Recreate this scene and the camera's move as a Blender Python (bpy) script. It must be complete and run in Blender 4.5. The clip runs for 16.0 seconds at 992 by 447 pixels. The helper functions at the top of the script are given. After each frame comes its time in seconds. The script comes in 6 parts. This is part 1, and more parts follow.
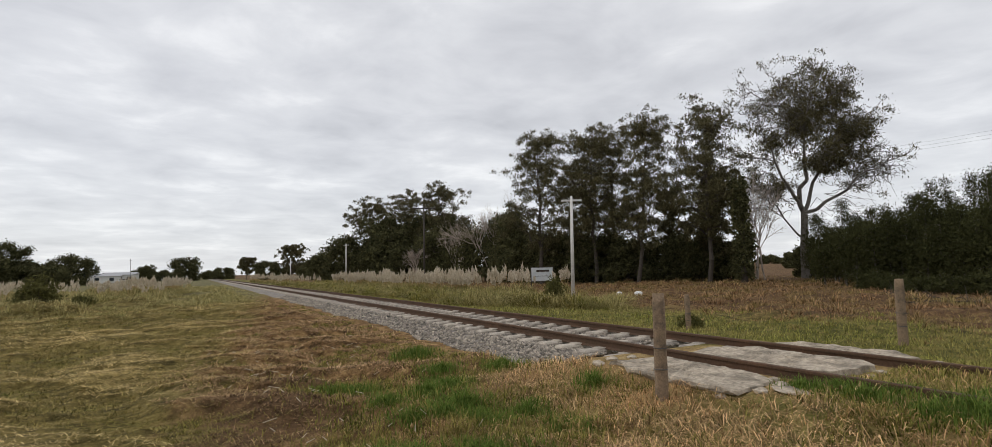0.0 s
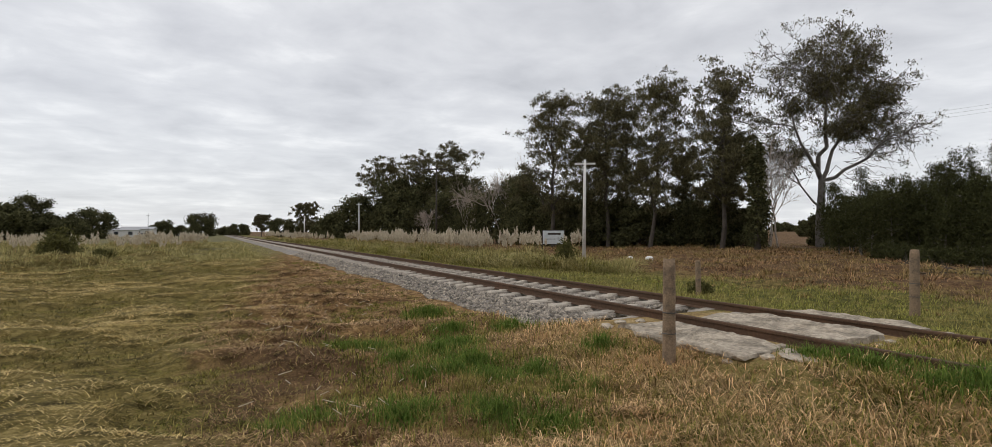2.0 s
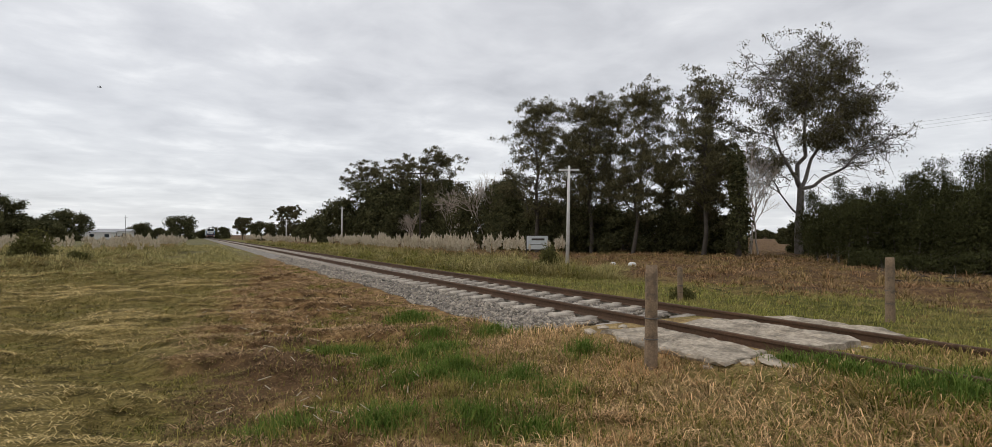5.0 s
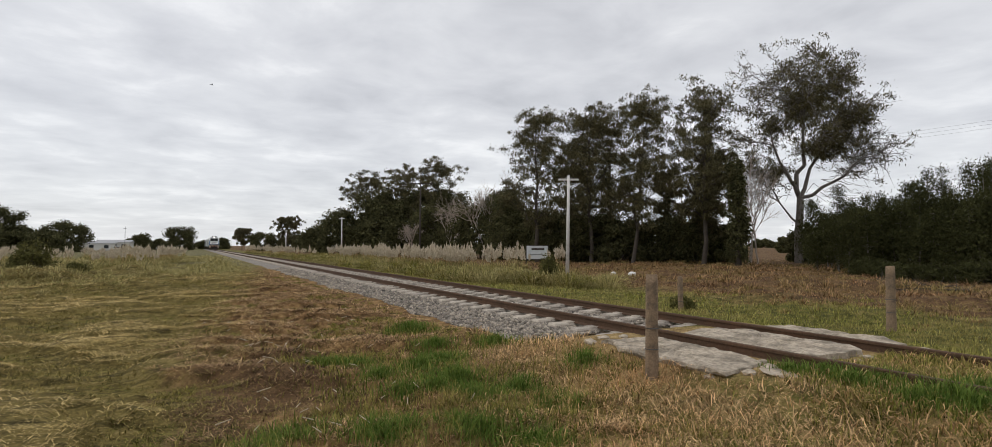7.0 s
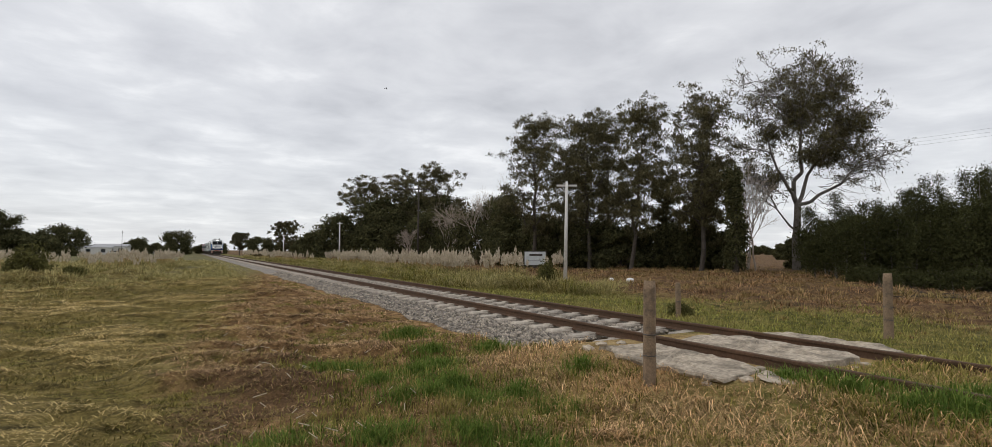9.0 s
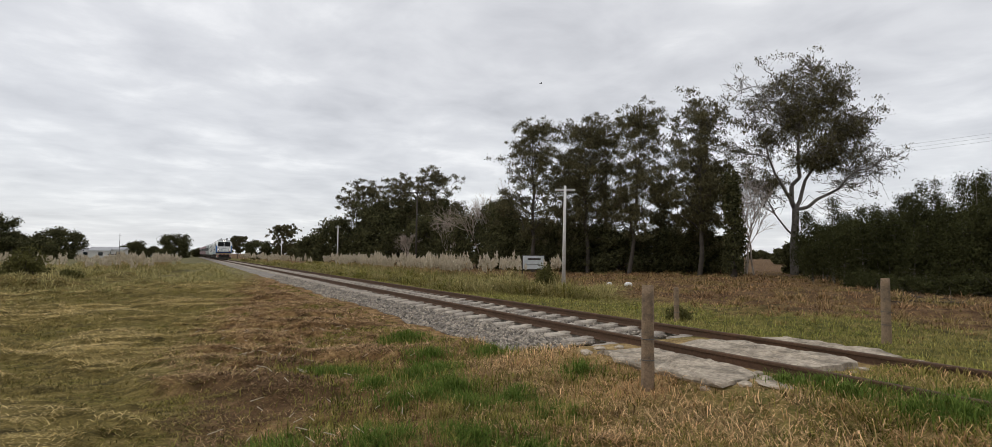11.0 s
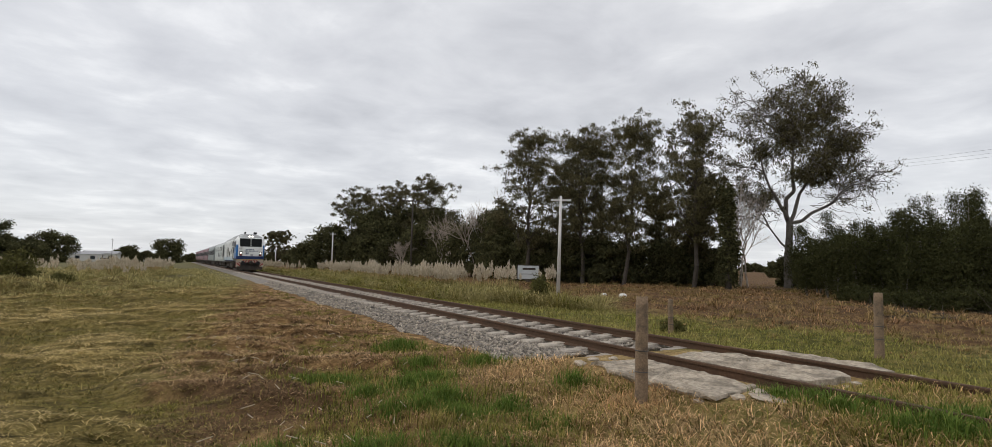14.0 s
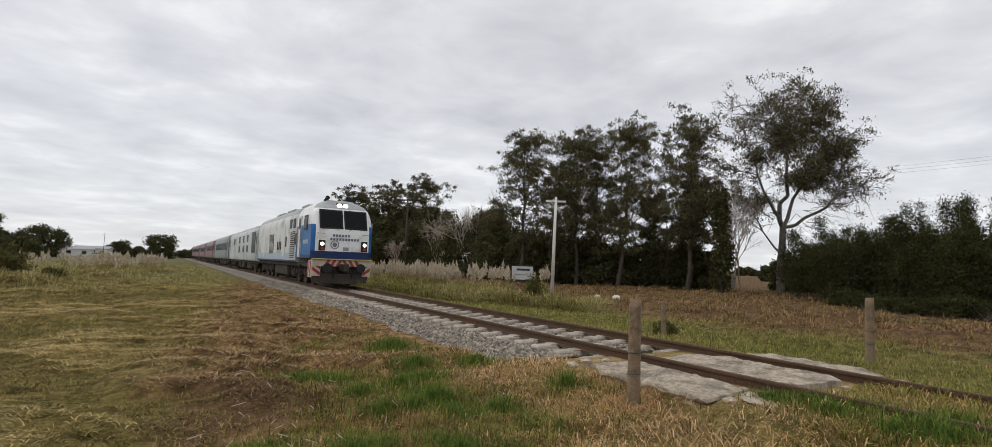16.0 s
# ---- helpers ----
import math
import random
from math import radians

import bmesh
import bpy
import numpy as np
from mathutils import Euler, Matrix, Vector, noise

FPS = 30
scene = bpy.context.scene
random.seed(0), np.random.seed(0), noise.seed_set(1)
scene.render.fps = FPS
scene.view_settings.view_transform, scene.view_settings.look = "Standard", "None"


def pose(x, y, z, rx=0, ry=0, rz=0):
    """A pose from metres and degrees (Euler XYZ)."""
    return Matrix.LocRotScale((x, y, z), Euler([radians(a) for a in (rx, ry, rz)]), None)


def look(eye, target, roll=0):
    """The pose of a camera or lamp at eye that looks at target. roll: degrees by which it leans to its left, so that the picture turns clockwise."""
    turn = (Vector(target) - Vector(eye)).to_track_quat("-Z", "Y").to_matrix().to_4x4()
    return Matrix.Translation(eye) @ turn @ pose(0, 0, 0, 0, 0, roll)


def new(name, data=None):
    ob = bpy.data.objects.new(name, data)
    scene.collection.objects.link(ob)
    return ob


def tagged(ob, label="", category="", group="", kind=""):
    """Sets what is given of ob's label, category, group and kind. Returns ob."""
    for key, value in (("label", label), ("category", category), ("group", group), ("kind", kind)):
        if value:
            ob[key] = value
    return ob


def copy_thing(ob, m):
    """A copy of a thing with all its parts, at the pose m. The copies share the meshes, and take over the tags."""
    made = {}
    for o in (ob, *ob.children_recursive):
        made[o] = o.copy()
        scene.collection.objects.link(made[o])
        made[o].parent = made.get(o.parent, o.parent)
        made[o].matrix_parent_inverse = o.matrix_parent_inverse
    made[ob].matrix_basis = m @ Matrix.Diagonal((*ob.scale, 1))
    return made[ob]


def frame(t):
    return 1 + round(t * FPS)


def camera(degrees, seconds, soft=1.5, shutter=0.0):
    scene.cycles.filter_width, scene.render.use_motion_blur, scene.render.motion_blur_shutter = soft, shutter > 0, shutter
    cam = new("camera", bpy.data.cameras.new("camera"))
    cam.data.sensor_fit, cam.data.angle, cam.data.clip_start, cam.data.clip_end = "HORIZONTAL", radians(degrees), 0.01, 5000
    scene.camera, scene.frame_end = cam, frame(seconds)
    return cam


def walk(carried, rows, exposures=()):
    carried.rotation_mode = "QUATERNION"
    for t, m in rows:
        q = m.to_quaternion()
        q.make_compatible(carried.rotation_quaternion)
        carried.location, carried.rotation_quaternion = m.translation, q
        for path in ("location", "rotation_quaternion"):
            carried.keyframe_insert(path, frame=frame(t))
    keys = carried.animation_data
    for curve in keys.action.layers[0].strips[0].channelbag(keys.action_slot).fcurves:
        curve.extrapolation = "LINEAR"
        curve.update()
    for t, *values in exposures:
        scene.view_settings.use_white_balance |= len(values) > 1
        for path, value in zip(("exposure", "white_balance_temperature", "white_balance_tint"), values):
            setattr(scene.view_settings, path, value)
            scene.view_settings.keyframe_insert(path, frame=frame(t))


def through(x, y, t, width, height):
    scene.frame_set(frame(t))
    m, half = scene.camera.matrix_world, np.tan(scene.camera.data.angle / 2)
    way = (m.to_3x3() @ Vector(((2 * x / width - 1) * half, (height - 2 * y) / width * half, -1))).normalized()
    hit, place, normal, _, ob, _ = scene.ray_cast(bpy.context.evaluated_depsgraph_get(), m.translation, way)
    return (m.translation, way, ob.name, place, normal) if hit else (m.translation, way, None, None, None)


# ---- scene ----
EYE = Vector((0.0, 0.0, 1.75))
TRACK_X = 7.255      # centre line of the straight track, which runs along +y
RAIL_TOP = 0.455


def aim(yaw, pitch, roll):
    """A pose at the standing point: degrees to the right of the track's line, degrees up, lean."""
    a, b = radians(yaw), radians(pitch)
    return look(EYE, EYE + Vector((math.sin(a) * math.cos(b), math.cos(a) * math.cos(b), math.sin(b))), roll)


cam = camera(84.04, 16.0, 0.6)
walk(cam, [
    (0, aim(28.71, 4.67, -1.46)), (0.5, aim(28.35, 3.93, -1.88)), (1, aim(26.72, 2.75, -1.66)),
    (1.5, aim(26.47, 1.63, -2.02)), (2, aim(27.39, 0.74, -0.26)), (2.5, aim(28.07, 1.08, 0.10)),
    (3, aim(28.33, 1.08, 0.03)), (3.5, aim(28.81, 1.08, 0.06)), (4, aim(29.05, 1.06, 0.26)),
    (6.5, aim(29.05, 1.99, -0.06)), (7, aim(29.07, 2.30, 0.00)), (7.5, aim(29.11, 2.74, 0.02)),
    (8, aim(29.26, 2.91, 0.12)), (8.5, aim(29.27, 2.91, 0.19)), (9, aim(29.27, 2.89, 0.24)),
    (11.5, aim(29.52, 3.39, 0.52)), (12, aim(29.53, 3.46, 0.86)), (12.5, aim(29.75, 3.67, 0.91)),
    (13, aim(29.75, 3.94, 0.81)), (13.5, aim(29.80, 4.17, 0.91)), (14, aim(29.90, 4.28, 1.17)),
    (14.5, aim(29.98, 4.32, 1.27)), (15, aim(29.95, 4.35, 1.48)), (15.5, aim(29.96, 4.31, 1.59)),
    (16, aim(30.44, 4.33, 1.92))])

# ---- sky and sun: a closed, uneven cloud cover ----
SUN_AZ, SUN_EL = radians(-60), radians(48)     # azimuth to the right of +y
world = bpy.data.worlds.new("overcast_sky")
scene.world = world
world.use_nodes = True
W = world.node_tree
W.nodes.clear()


def node(tree, kind, **values):
    n = tree.nodes.new(kind)
    for k, v in values.items():
        n.inputs[k.replace("_", " ")].default_value = v
    return n


def ramp(tree, src, stops):
    n = tree.nodes.new("ShaderNodeValToRGB")
    els = n.color_ramp.elements
    while len(els) < len(stops):
        els.new(0.5)
    for e, (p, c) in zip(els, stops):
        e.position = p
        e.color = (*c, 1) if len(c) == 3 else c
    tree.links.new(src, n.inputs[0])
    return n.outputs[0]


def calc(tree, op, a, b=None, c=None):
    n = tree.nodes.new("ShaderNodeMath")
    n.operation = op
    for i, v in enumerate((a, b, c)):
        if v is None:
            continue
        if isinstance(v, (int, float)):
            n.inputs[i].default_value = v
        else:
            tree.links.new(v, n.inputs[i])
    return n.outputs[0]


def blend(tree, fac, a, b, mode="MIX"):
    n = tree.nodes.new("ShaderNodeMix")
    n.data_type, n.blend_type = "RGBA", mode
    for i, v in ((0, fac), (6, a), (7, b)):
        if isinstance(v, (int, float)):
            n.inputs[i].default_value = v
        elif isinstance(v, tuple):
            n.inputs[i].default_value = (*v, 1)
        else:
            tree.links.new(v, n.inputs[i])
    return n.outputs[2]


def noise_tex(tree, vec, scale, detail=3.0, rough=0.55, distort=0.0):
    n = tree.nodes.new("ShaderNodeTexNoise")
    n.inputs["Scale"].default_value, n.inputs["Detail"].default_value = scale, detail
    n.inputs["Roughness"].default_value, n.inputs["Distortion"].default_value = rough, distort
    if vec is not None:
        tree.links.new(vec, n.inputs["Vector"])
    return n.outputs["Fac"]


def sky_nodes():
    co = W.nodes.new("ShaderNodeTexCoord").outputs["Generated"]
    sep = W.nodes.new("ShaderNodeSeparateXYZ")
    W.links.new(co, sep.inputs[0])
    up = calc(W, "ADD", calc(W, "MAXIMUM", sep.outputs[2], 0.0), 0.11)
    flat = W.nodes.new("ShaderNodeCombineXYZ")
    W.links.new(calc(W, "DIVIDE", sep.outputs[0], up), flat.inputs[0])
    W.links.new(calc(W, "DIVIDE", sep.outputs[1], up), flat.inputs[1])
    v = flat.outputs[0]
    big = noise_tex(W, v, 0.75, 4.0, 0.55, 0.2)
    mid = noise_tex(W, v, 2.4, 6.0, 0.56, 0.3)
    mix = calc(W, "ADD", calc(W, "MULTIPLY", big, 0.54), calc(W, "MULTIPLY", mid, 0.46))
    cloud = ramp(W, mix, [(0.32, (0.50, 0.505, 0.53)), (0.44, (0.615, 0.62, 0.645)), (0.53, (0.70, 0.705, 0.725)),
                          (0.64, (0.90, 0.90, 0.905))])
    # haze towards the horizon, paler than the cloud bases
    hz = ramp(W, sep.outputs[2], [(0.0, (1, 1, 1)), (0.10, (0.35, 0.35, 0.35)), (0.3, (0, 0, 0))])
    cloud = blend(W, calc(W, "MULTIPLY", hz, 0.5), cloud, (0.74, 0.765, 0.80))
    sky = W.nodes.new("ShaderNodeTexSky")
    sky.sky_type, sky.sun_disc = "NISHITA", False
    sky.sun_elevation, sky.sun_rotation = SUN_EL, SUN_AZ
    b1, b2, add = (W.nodes.new("ShaderNodeBackground"), W.nodes.new("ShaderNodeBackground"), W.nodes.new("ShaderNodeAddShader"))
    W.links.new(sky.outputs[0], b1.inputs[0])
    b1.inputs[1].default_value = 0.012
    W.links.new(cloud, b2.inputs[0])
    b2.inputs[1].default_value = 1.02
    W.links.new(b1.outputs[0], add.inputs[0])
    W.links.new(b2.outputs[0], add.inputs[1])
    out = W.nodes.new("ShaderNodeOutputWorld")
    W.links.new(add.outputs[0], out.inputs[0])


sky_nodes()
sun = new("sun", bpy.data.lights.new("sun", "SUN"))
sun.data.energy, sun.data.angle, sun.data.color = 0.9, radians(35), (1.0, 0.96, 0.9)
sun.matrix_world = look((0, 0, 60), Vector((0, 0, 60)) - Vector((math.sin(SUN_AZ) * math.cos(SUN_EL), math.cos(SUN_AZ) * math.cos(SUN_EL), math.sin(SUN_EL))))


# ---- materials ----
def material(name, colour, rough=0.8, metal=0.0, vary=0.25, grain=40.0, stain=1.5, bump=0.0, tint=None, island=0.0, per_object=0.0, spec=0.3, tint_at=(0.5, 0.68), emit=None):
    """A base colour varied at two scales, with grain in the relief; tint: a second colour in blotches; island/per_object: variation from piece to piece."""
    m = bpy.data.materials.new(name)
    m.use_nodes = True
    t = m.node_tree
    p = t.nodes["Principled BSDF"]
    co = t.nodes.new("ShaderNodeTexCoord").outputs["Object"]
    col = colour
    if tint:
        f = ramp(t, noise_tex(t, co, stain, 5.0, 0.6), [(tint_at[0], (0, 0, 0)), (tint_at[1], (1, 1, 1))])
        col = blend(t, f, colour, tint)
    g = noise_tex(t, co, grain, 4.0, 0.65)
    k = ramp(t, g, [(0.25, (1 - vary,) * 3), (0.75, (1 + vary,) * 3)])
    col = blend(t, 1.0, col, k, "MULTIPLY")
    if island or per_object:
        src = t.nodes.new("ShaderNodeNewGeometry").outputs["Random Per Island"] if island else t.nodes.new("ShaderNodeObjectInfo").outputs["Random"]
        a = island or per_object
        col = blend(t, 1.0, col, ramp(t, src, [(0.0, (1 - a, 1 - a, 1 - a)), (1.0, (1 + a, 1 + a * 0.9, 1 + a * 0.7))]), "MULTIPLY")
    if isinstance(col, tuple):
        p.inputs["Base Color"].default_value = (*col, 1)
    else:
        t.links.new(col, p.inputs["Base Color"])
    p.inputs["Roughness"].default_value, p.inputs["Metallic"].default_value = rough, metal
    p.inputs["Specular IOR Level"].default_value = spec
    if bump:
        b = t.nodes.new("ShaderNodeBump")
        b.inputs["Strength"].default_value, b.inputs["Distance"].default_value = bump, 0.02
        t.links.new(g, b.inputs["Height"])
        t.links.new(b.outputs[0], p.inputs["Normal"])
    if emit:
        p.inputs["Emission Color"].default_value, p.inputs["Emission Strength"].default_value = (*emit[0], 1), emit[1]
    return m


def leafy(name, dark, light, island=0.35, through=0.25, patch=1.0, tint=None):
    """Leaves and blades: colour from piece to piece, some light let through."""
    m = bpy.data.materials.new(name)
    m.use_nodes = True
    t = m.node_tree
    p = t.nodes["Principled BSDF"]
    rnd = t.nodes.new("ShaderNodeNewGeometry").outputs["Random Per Island"]
    co = t.nodes.new("ShaderNodeTexCoord").outputs["Object"]
    col = ramp(t, rnd, [(0.0, dark), (1.0, light)])
    if tint:
        f = ramp(t, noise_tex(t, co, patch, 4.0, 0.6), [(0.42, (0, 0, 0)), (0.62, (1, 1, 1))])
        col = blend(t, calc(t, "MULTIPLY", f, 0.8), col, tint)
        col = blend(t, 1.0, col, ramp(t, rnd, [(0, (1 - island,) * 3), (1, (1 + island,) * 3)]), "MULTIPLY")
    t.links.new(col, p.inputs["Base Color"])
    p.inputs["Roughness"].default_value, p.inputs["Specular IOR Level"].default_value = 0.8, 0.08
    tr = t.nodes.new("ShaderNodeBsdfTranslucent")
    t.links.new(col, tr.inputs[0])
    mx = t.nodes.new("ShaderNodeMixShader")
    mx.inputs[0].default_value = through
    t.links.new(p.outputs[0], mx.inputs[1])
    t.links.new(tr.outputs[0], mx.inputs[2])
    t.links.new(mx.outputs[0], t.nodes["Material Output"].inputs[0])
    return m


def ground_material():
    """Mown turf, dead brown cuttings on the bank, straw, green sward and rough brown pasture, each where it grows."""
    m = bpy.data.materials.new("turf_and_soil")
    m.use_nodes = True
    t = m.node_tree
    p = t.nodes["Principled BSDF"]
    co = t.nodes.new("ShaderNodeTexCoord").outputs["Object"]
    sep = t.nodes.new("ShaderNodeSeparateXYZ")
    t.links.new(co, sep.inputs[0])
    wob = calc(t, "MULTIPLY", calc(t, "SUBTRACT", noise_tex(t, co, 0.45, 5.0, 0.6), 0.5), 5.0)
    fine = noise_tex(t, co, 26.0, 5.0, 0.7)
    mid = noise_tex(t, co, 3.2, 5.0, 0.65)
    big = noise_tex(t, co, 0.22, 4.0, 0.6)
    x = calc(t, "ADD", sep.outputs[0], wob)
    y = sep.outputs[1]
    st = t.nodes.new("ShaderNodeMapping")
    st.inputs["Scale"].default_value = (1.3, 3.4, 1.0)
    t.links.new(co, st.inputs["Vector"])
    swath = noise_tex(t, st.outputs[0], 1.7, 6.0, 0.7, 0.4)
    turf = ramp(t, swath, [(0.34, (0.06, 0.047, 0.017)), (0.46, (0.135, 0.105, 0.034)), (0.55, (0.21, 0.16, 0.055)), (0.68, (0.34, 0.265, 0.11))])
    brown = ramp(t, mid, [(0.34, (0.06, 0.034, 0.014)), (0.48, (0.18, 0.105, 0.045)), (0.62, (0.35, 0.22, 0.098)), (0.72, (0.50, 0.35, 0.17))])
    straw = ramp(t, mid, [(0.34, (0.15, 0.10, 0.04)), (0.5, (0.36, 0.25, 0.11)), (0.65, (0.48, 0.35, 0.17))])
    green = ramp(t, mid, [(0.34, (0.05, 0.055, 0.014)), (0.5, (0.135, 0.125, 0.034)), (0.65, (0.26, 0.205, 0.075))])
    heath = ramp(t, mid, [(0.32, (0.05, 0.028, 0.015)), (0.5, (0.13, 0.075, 0.038)), (0.62, (0.20, 0.13, 0.06)), (0.7, (0.13, 0.115, 0.035))])
    # the brown bank leans with the track: its left limit moves off as y grows
    bank = calc(t, "SUBTRACT", x, calc(t, "MULTIPLY", calc(t, "MAXIMUM", calc(t, "SUBTRACT", y, 10.0), 0.0), 0.13))

    def step(v, a, b):
        n = t.nodes.new("ShaderNodeMapRange")
        n.interpolation_type = "SMOOTHSTEP"
        n.inputs[1].default_value, n.inputs[2].default_value = a, b
        t.links.new(v, n.inputs[0])
        return n.outputs[0]

    col = blend(t, step(bank, -0.3, 0.7), turf, brown)
    # bare dark soil and rotten cuttings where the mower scalped the bank
    slant = calc(t, "SUBTRACT", calc(t, "SUBTRACT", x, 0.8), calc(t, "MULTIPLY", calc(t, "SUBTRACT", y, 7.4), 0.33))
    gap = calc(t, "ADD", calc(t, "POWER", calc(t, "DIVIDE", slant, 0.95), 2.0), calc(t, "POWER", calc(t, "DIVIDE", calc(t, "SUBTRACT", y, 7.4), 2.9), 2.0))
    col = blend(t, calc(t, "MULTIPLY", calc(t, "SUBTRACT", 1.0, step(gap, 0.1, 1.5)), 0.75), col, blend(t, mid, (0.035, 0.021, 0.012), (0.16, 0.095, 0.05)))
    yy = calc(t, "ADD", y, wob)
    near = calc(t, "SUBTRACT", 1.0, step(calc(t, "SUBTRACT", yy, calc(t, "MULTIPLY", calc(t, "SUBTRACT", x, 1.5), 1.6)), 2.6, 4.2))
    col = blend(t, calc(t, "MULTIPLY", near, step(x, 0.8, 1.8)), col, blend(t, ramp(t, big, [(0.45, (0, 0, 0)), (0.6, (1, 1, 1))]), straw, green))
    col = blend(t, step(x, 8.6, 9.4), col, green)
    col = blend(t, step(x, 13.5, 18.0), col, heath)
    far = step(y, 36.0, 60.0)
    col = blend(t, calc(t, "MULTIPLY", far, calc(t, "SUBTRACT", 1.0, step(x, 4.0, 5.5))), col, (0.15, 0.135, 0.065))
    col = blend(t, 1.0, col, ramp(t, fine, [(0.25, (0.45,) * 3), (0.75, (1.5,) * 3)]), "MULTIPLY")
    col = blend(t, 1.0, col, ramp(t, big, [(0.3, (0.8,) * 3), (0.7, (1.2,) * 3)]), "MULTIPLY")
    t.links.new(col, p.inputs["Base Color"])
    p.inputs["Roughness"].default_value, p.inputs["Specular IOR Level"].default_value = 0.95, 0.1
    b = t.nodes.new("ShaderNodeBump")
    b.inputs["Strength"].default_value, b.inputs["Distance"].default_value = 0.8, 0.05
    t.links.new(fine, b.inputs["Height"])
    t.links.new(b.outputs[0], p.inputs["Normal"])
    return m


M_GROUND = ground_material()
M_RAIL = material("rusty_rail_steel", (0.085, 0.050, 0.030), 0.85, 0.1, 0.3, 30, 2.0, 0.3, (0.11, 0.06, 0.035))
M_RAILHEAD = material("worn_rail_head", (0.20, 0.15, 0.11), 0.5, 0.5, 0.25, 60, 1.0, 0.1)
M_TIE = material("weathered_concrete_tie", (0.42, 0.37, 0.31), 0.9, 0, 0.2, 35, 4.0, 0.5, (0.27, 0.235, 0.20), per_object=0.12)
M_STONE = material("crushed_stone", (0.30, 0.268, 0.232), 0.9, 0, 0.3, 30, 5.0, 0.4, (0.17, 0.15, 0.135), island=0.55)
M_BED = material("ballast_bed", (0.22, 0.195, 0.17), 0.95, 0, 0.55, 22, 1.5, 1.0, (0.20, 0.17, 0.145))
M_SLAB = material("broken_concrete", (0.42, 0.355, 0.275), 0.92, 0, 0.45, 16, 2.5, 1.0, (0.22, 0.185, 0.14), tint_at=(0.44, 0.62))
M_POST = material("weathered_wood_post", (0.24, 0.17, 0.11), 0.9, 0, 0.4, 45, 5.0, 0.8, (0.10, 0.08, 0.06))
M_CONC = material("pale_concrete_pole", (0.62, 0.60, 0.57), 0.85, 0, 0.12, 25, 2.0, 0.2, (0.50, 0.47, 0.43))
M_DARKWOOD = material("dark_wood", (0.06, 0.05, 0.042), 0.9, 0, 0.3, 30, 3, 0.4)
M_WIRE = material("wire", (0.09, 0.085, 0.08), 0.6, 0.5, 0.1, 10)
M_BARK = material("pale_bark", (0.17, 0.15, 0.13), 0.9, 0, 0.35, 9, 1.2, 0.5, (0.06, 0.052, 0.045))
M_DARKBARK = material("dark_bark", (0.075, 0.062, 0.05), 0.9, 0, 0.35, 9, 1.2, 0.5, (0.045, 0.038, 0.03))
M_TWIG = material("bare_grey_twigs", (0.42, 0.35, 0.29), 0.9, 0, 0.2, 9, 1.2, 0.0)
M_EUC = leafy("eucalypt_leaves", (0.050, 0.046, 0.024), (0.170, 0.150, 0.075))
M_DARKLEAF = leafy("dense_dark_leaves", (0.036, 0.038, 0.018), (0.140, 0.134, 0.060))
M_ACACIA = leafy("thicket_leaves", (0.030, 0.033, 0.012), (0.072, 0.073, 0.027))
M_SHRUB = leafy("shrub_leaves", (0.060, 0.062, 0.022), (0.18, 0.166, 0.058))


# ---- helpers for meshes ----
def part(name, bm, mat, parent=None, label="", smooth=False):
    me = bpy.data.meshes.new(name)
    bm.to_mesh(me)
    bm.free()
    return part_mesh(name, me, mat, parent, label, smooth)


def part_mesh(name, me, mat, parent=None, label="", smooth=False):
    for m in mat if isinstance(mat, (list, tuple)) else [mat]:
        me.materials.append(m)
    if smooth:
        me.shade_smooth()
    ob = new(name, me)
    if parent is not None:
        ob.parent = parent
    if label:
        ob["label"] = label
    return ob


def raw_mesh(name, verts, faces):
    """A mesh from arrays; faces all of one size."""
    me = bpy.data.meshes.new(name)
    verts, faces = np.asarray(verts, np.float32), np.asarray(faces, np.int32)
    n = faces.shape[1]
    me.vertices.add(len(verts))
    me.vertices.foreach_set("co", verts.ravel())
    me.loops.add(faces.size)
    me.loops.foreach_set("vertex_index", faces.ravel())
    me.polygons.add(len(faces))
    me.polygons.foreach_set("loop_start", np.arange(0, faces.size, n, dtype=np.int32))
    me.update(calc_edges=True)
    return me


def box(bm, cx, cy, cz, sx, sy, sz, bevel=0.0, mat=0, rot=None):
    m = Matrix.Translation((cx, cy, cz))
    if rot is not None:
        m = m @ rot
    made = bmesh.ops.create_cube(bm, size=1.0, matrix=m @ Matrix.Diagonal((sx, sy, sz, 1)))["verts"]
    fs = {f for v in made for f in v.link_faces}
    if bevel:
        es = list({e for v in made for e in v.link_edges})
        fs = set(bmesh.ops.bevel(bm, geom=es, offset=bevel, segments=1, affect="EDGES")["faces"]) | {f for f in fs if f.is_valid}
    for f in fs:
        if f.is_valid:
            f.material_index = mat
    return bm


def rod(bm, a, b, r1, r2=None, seg=8, mat=0):
    a, b = Vector(a), Vector(b)
    d = b - a
    m = Matrix.Translation((a + b) / 2) @ d.to_track_quat("Z", "Y").to_matrix().to_4x4()
    vs = bmesh.ops.create_cone(bm, cap_ends=True, segments=seg, radius1=r1, radius2=r1 if r2 is None else r2, depth=d.length, matrix=m)["verts"]
    for f in {f for v in vs for f in v.link_faces}:
        f.material_index = mat
    return bm


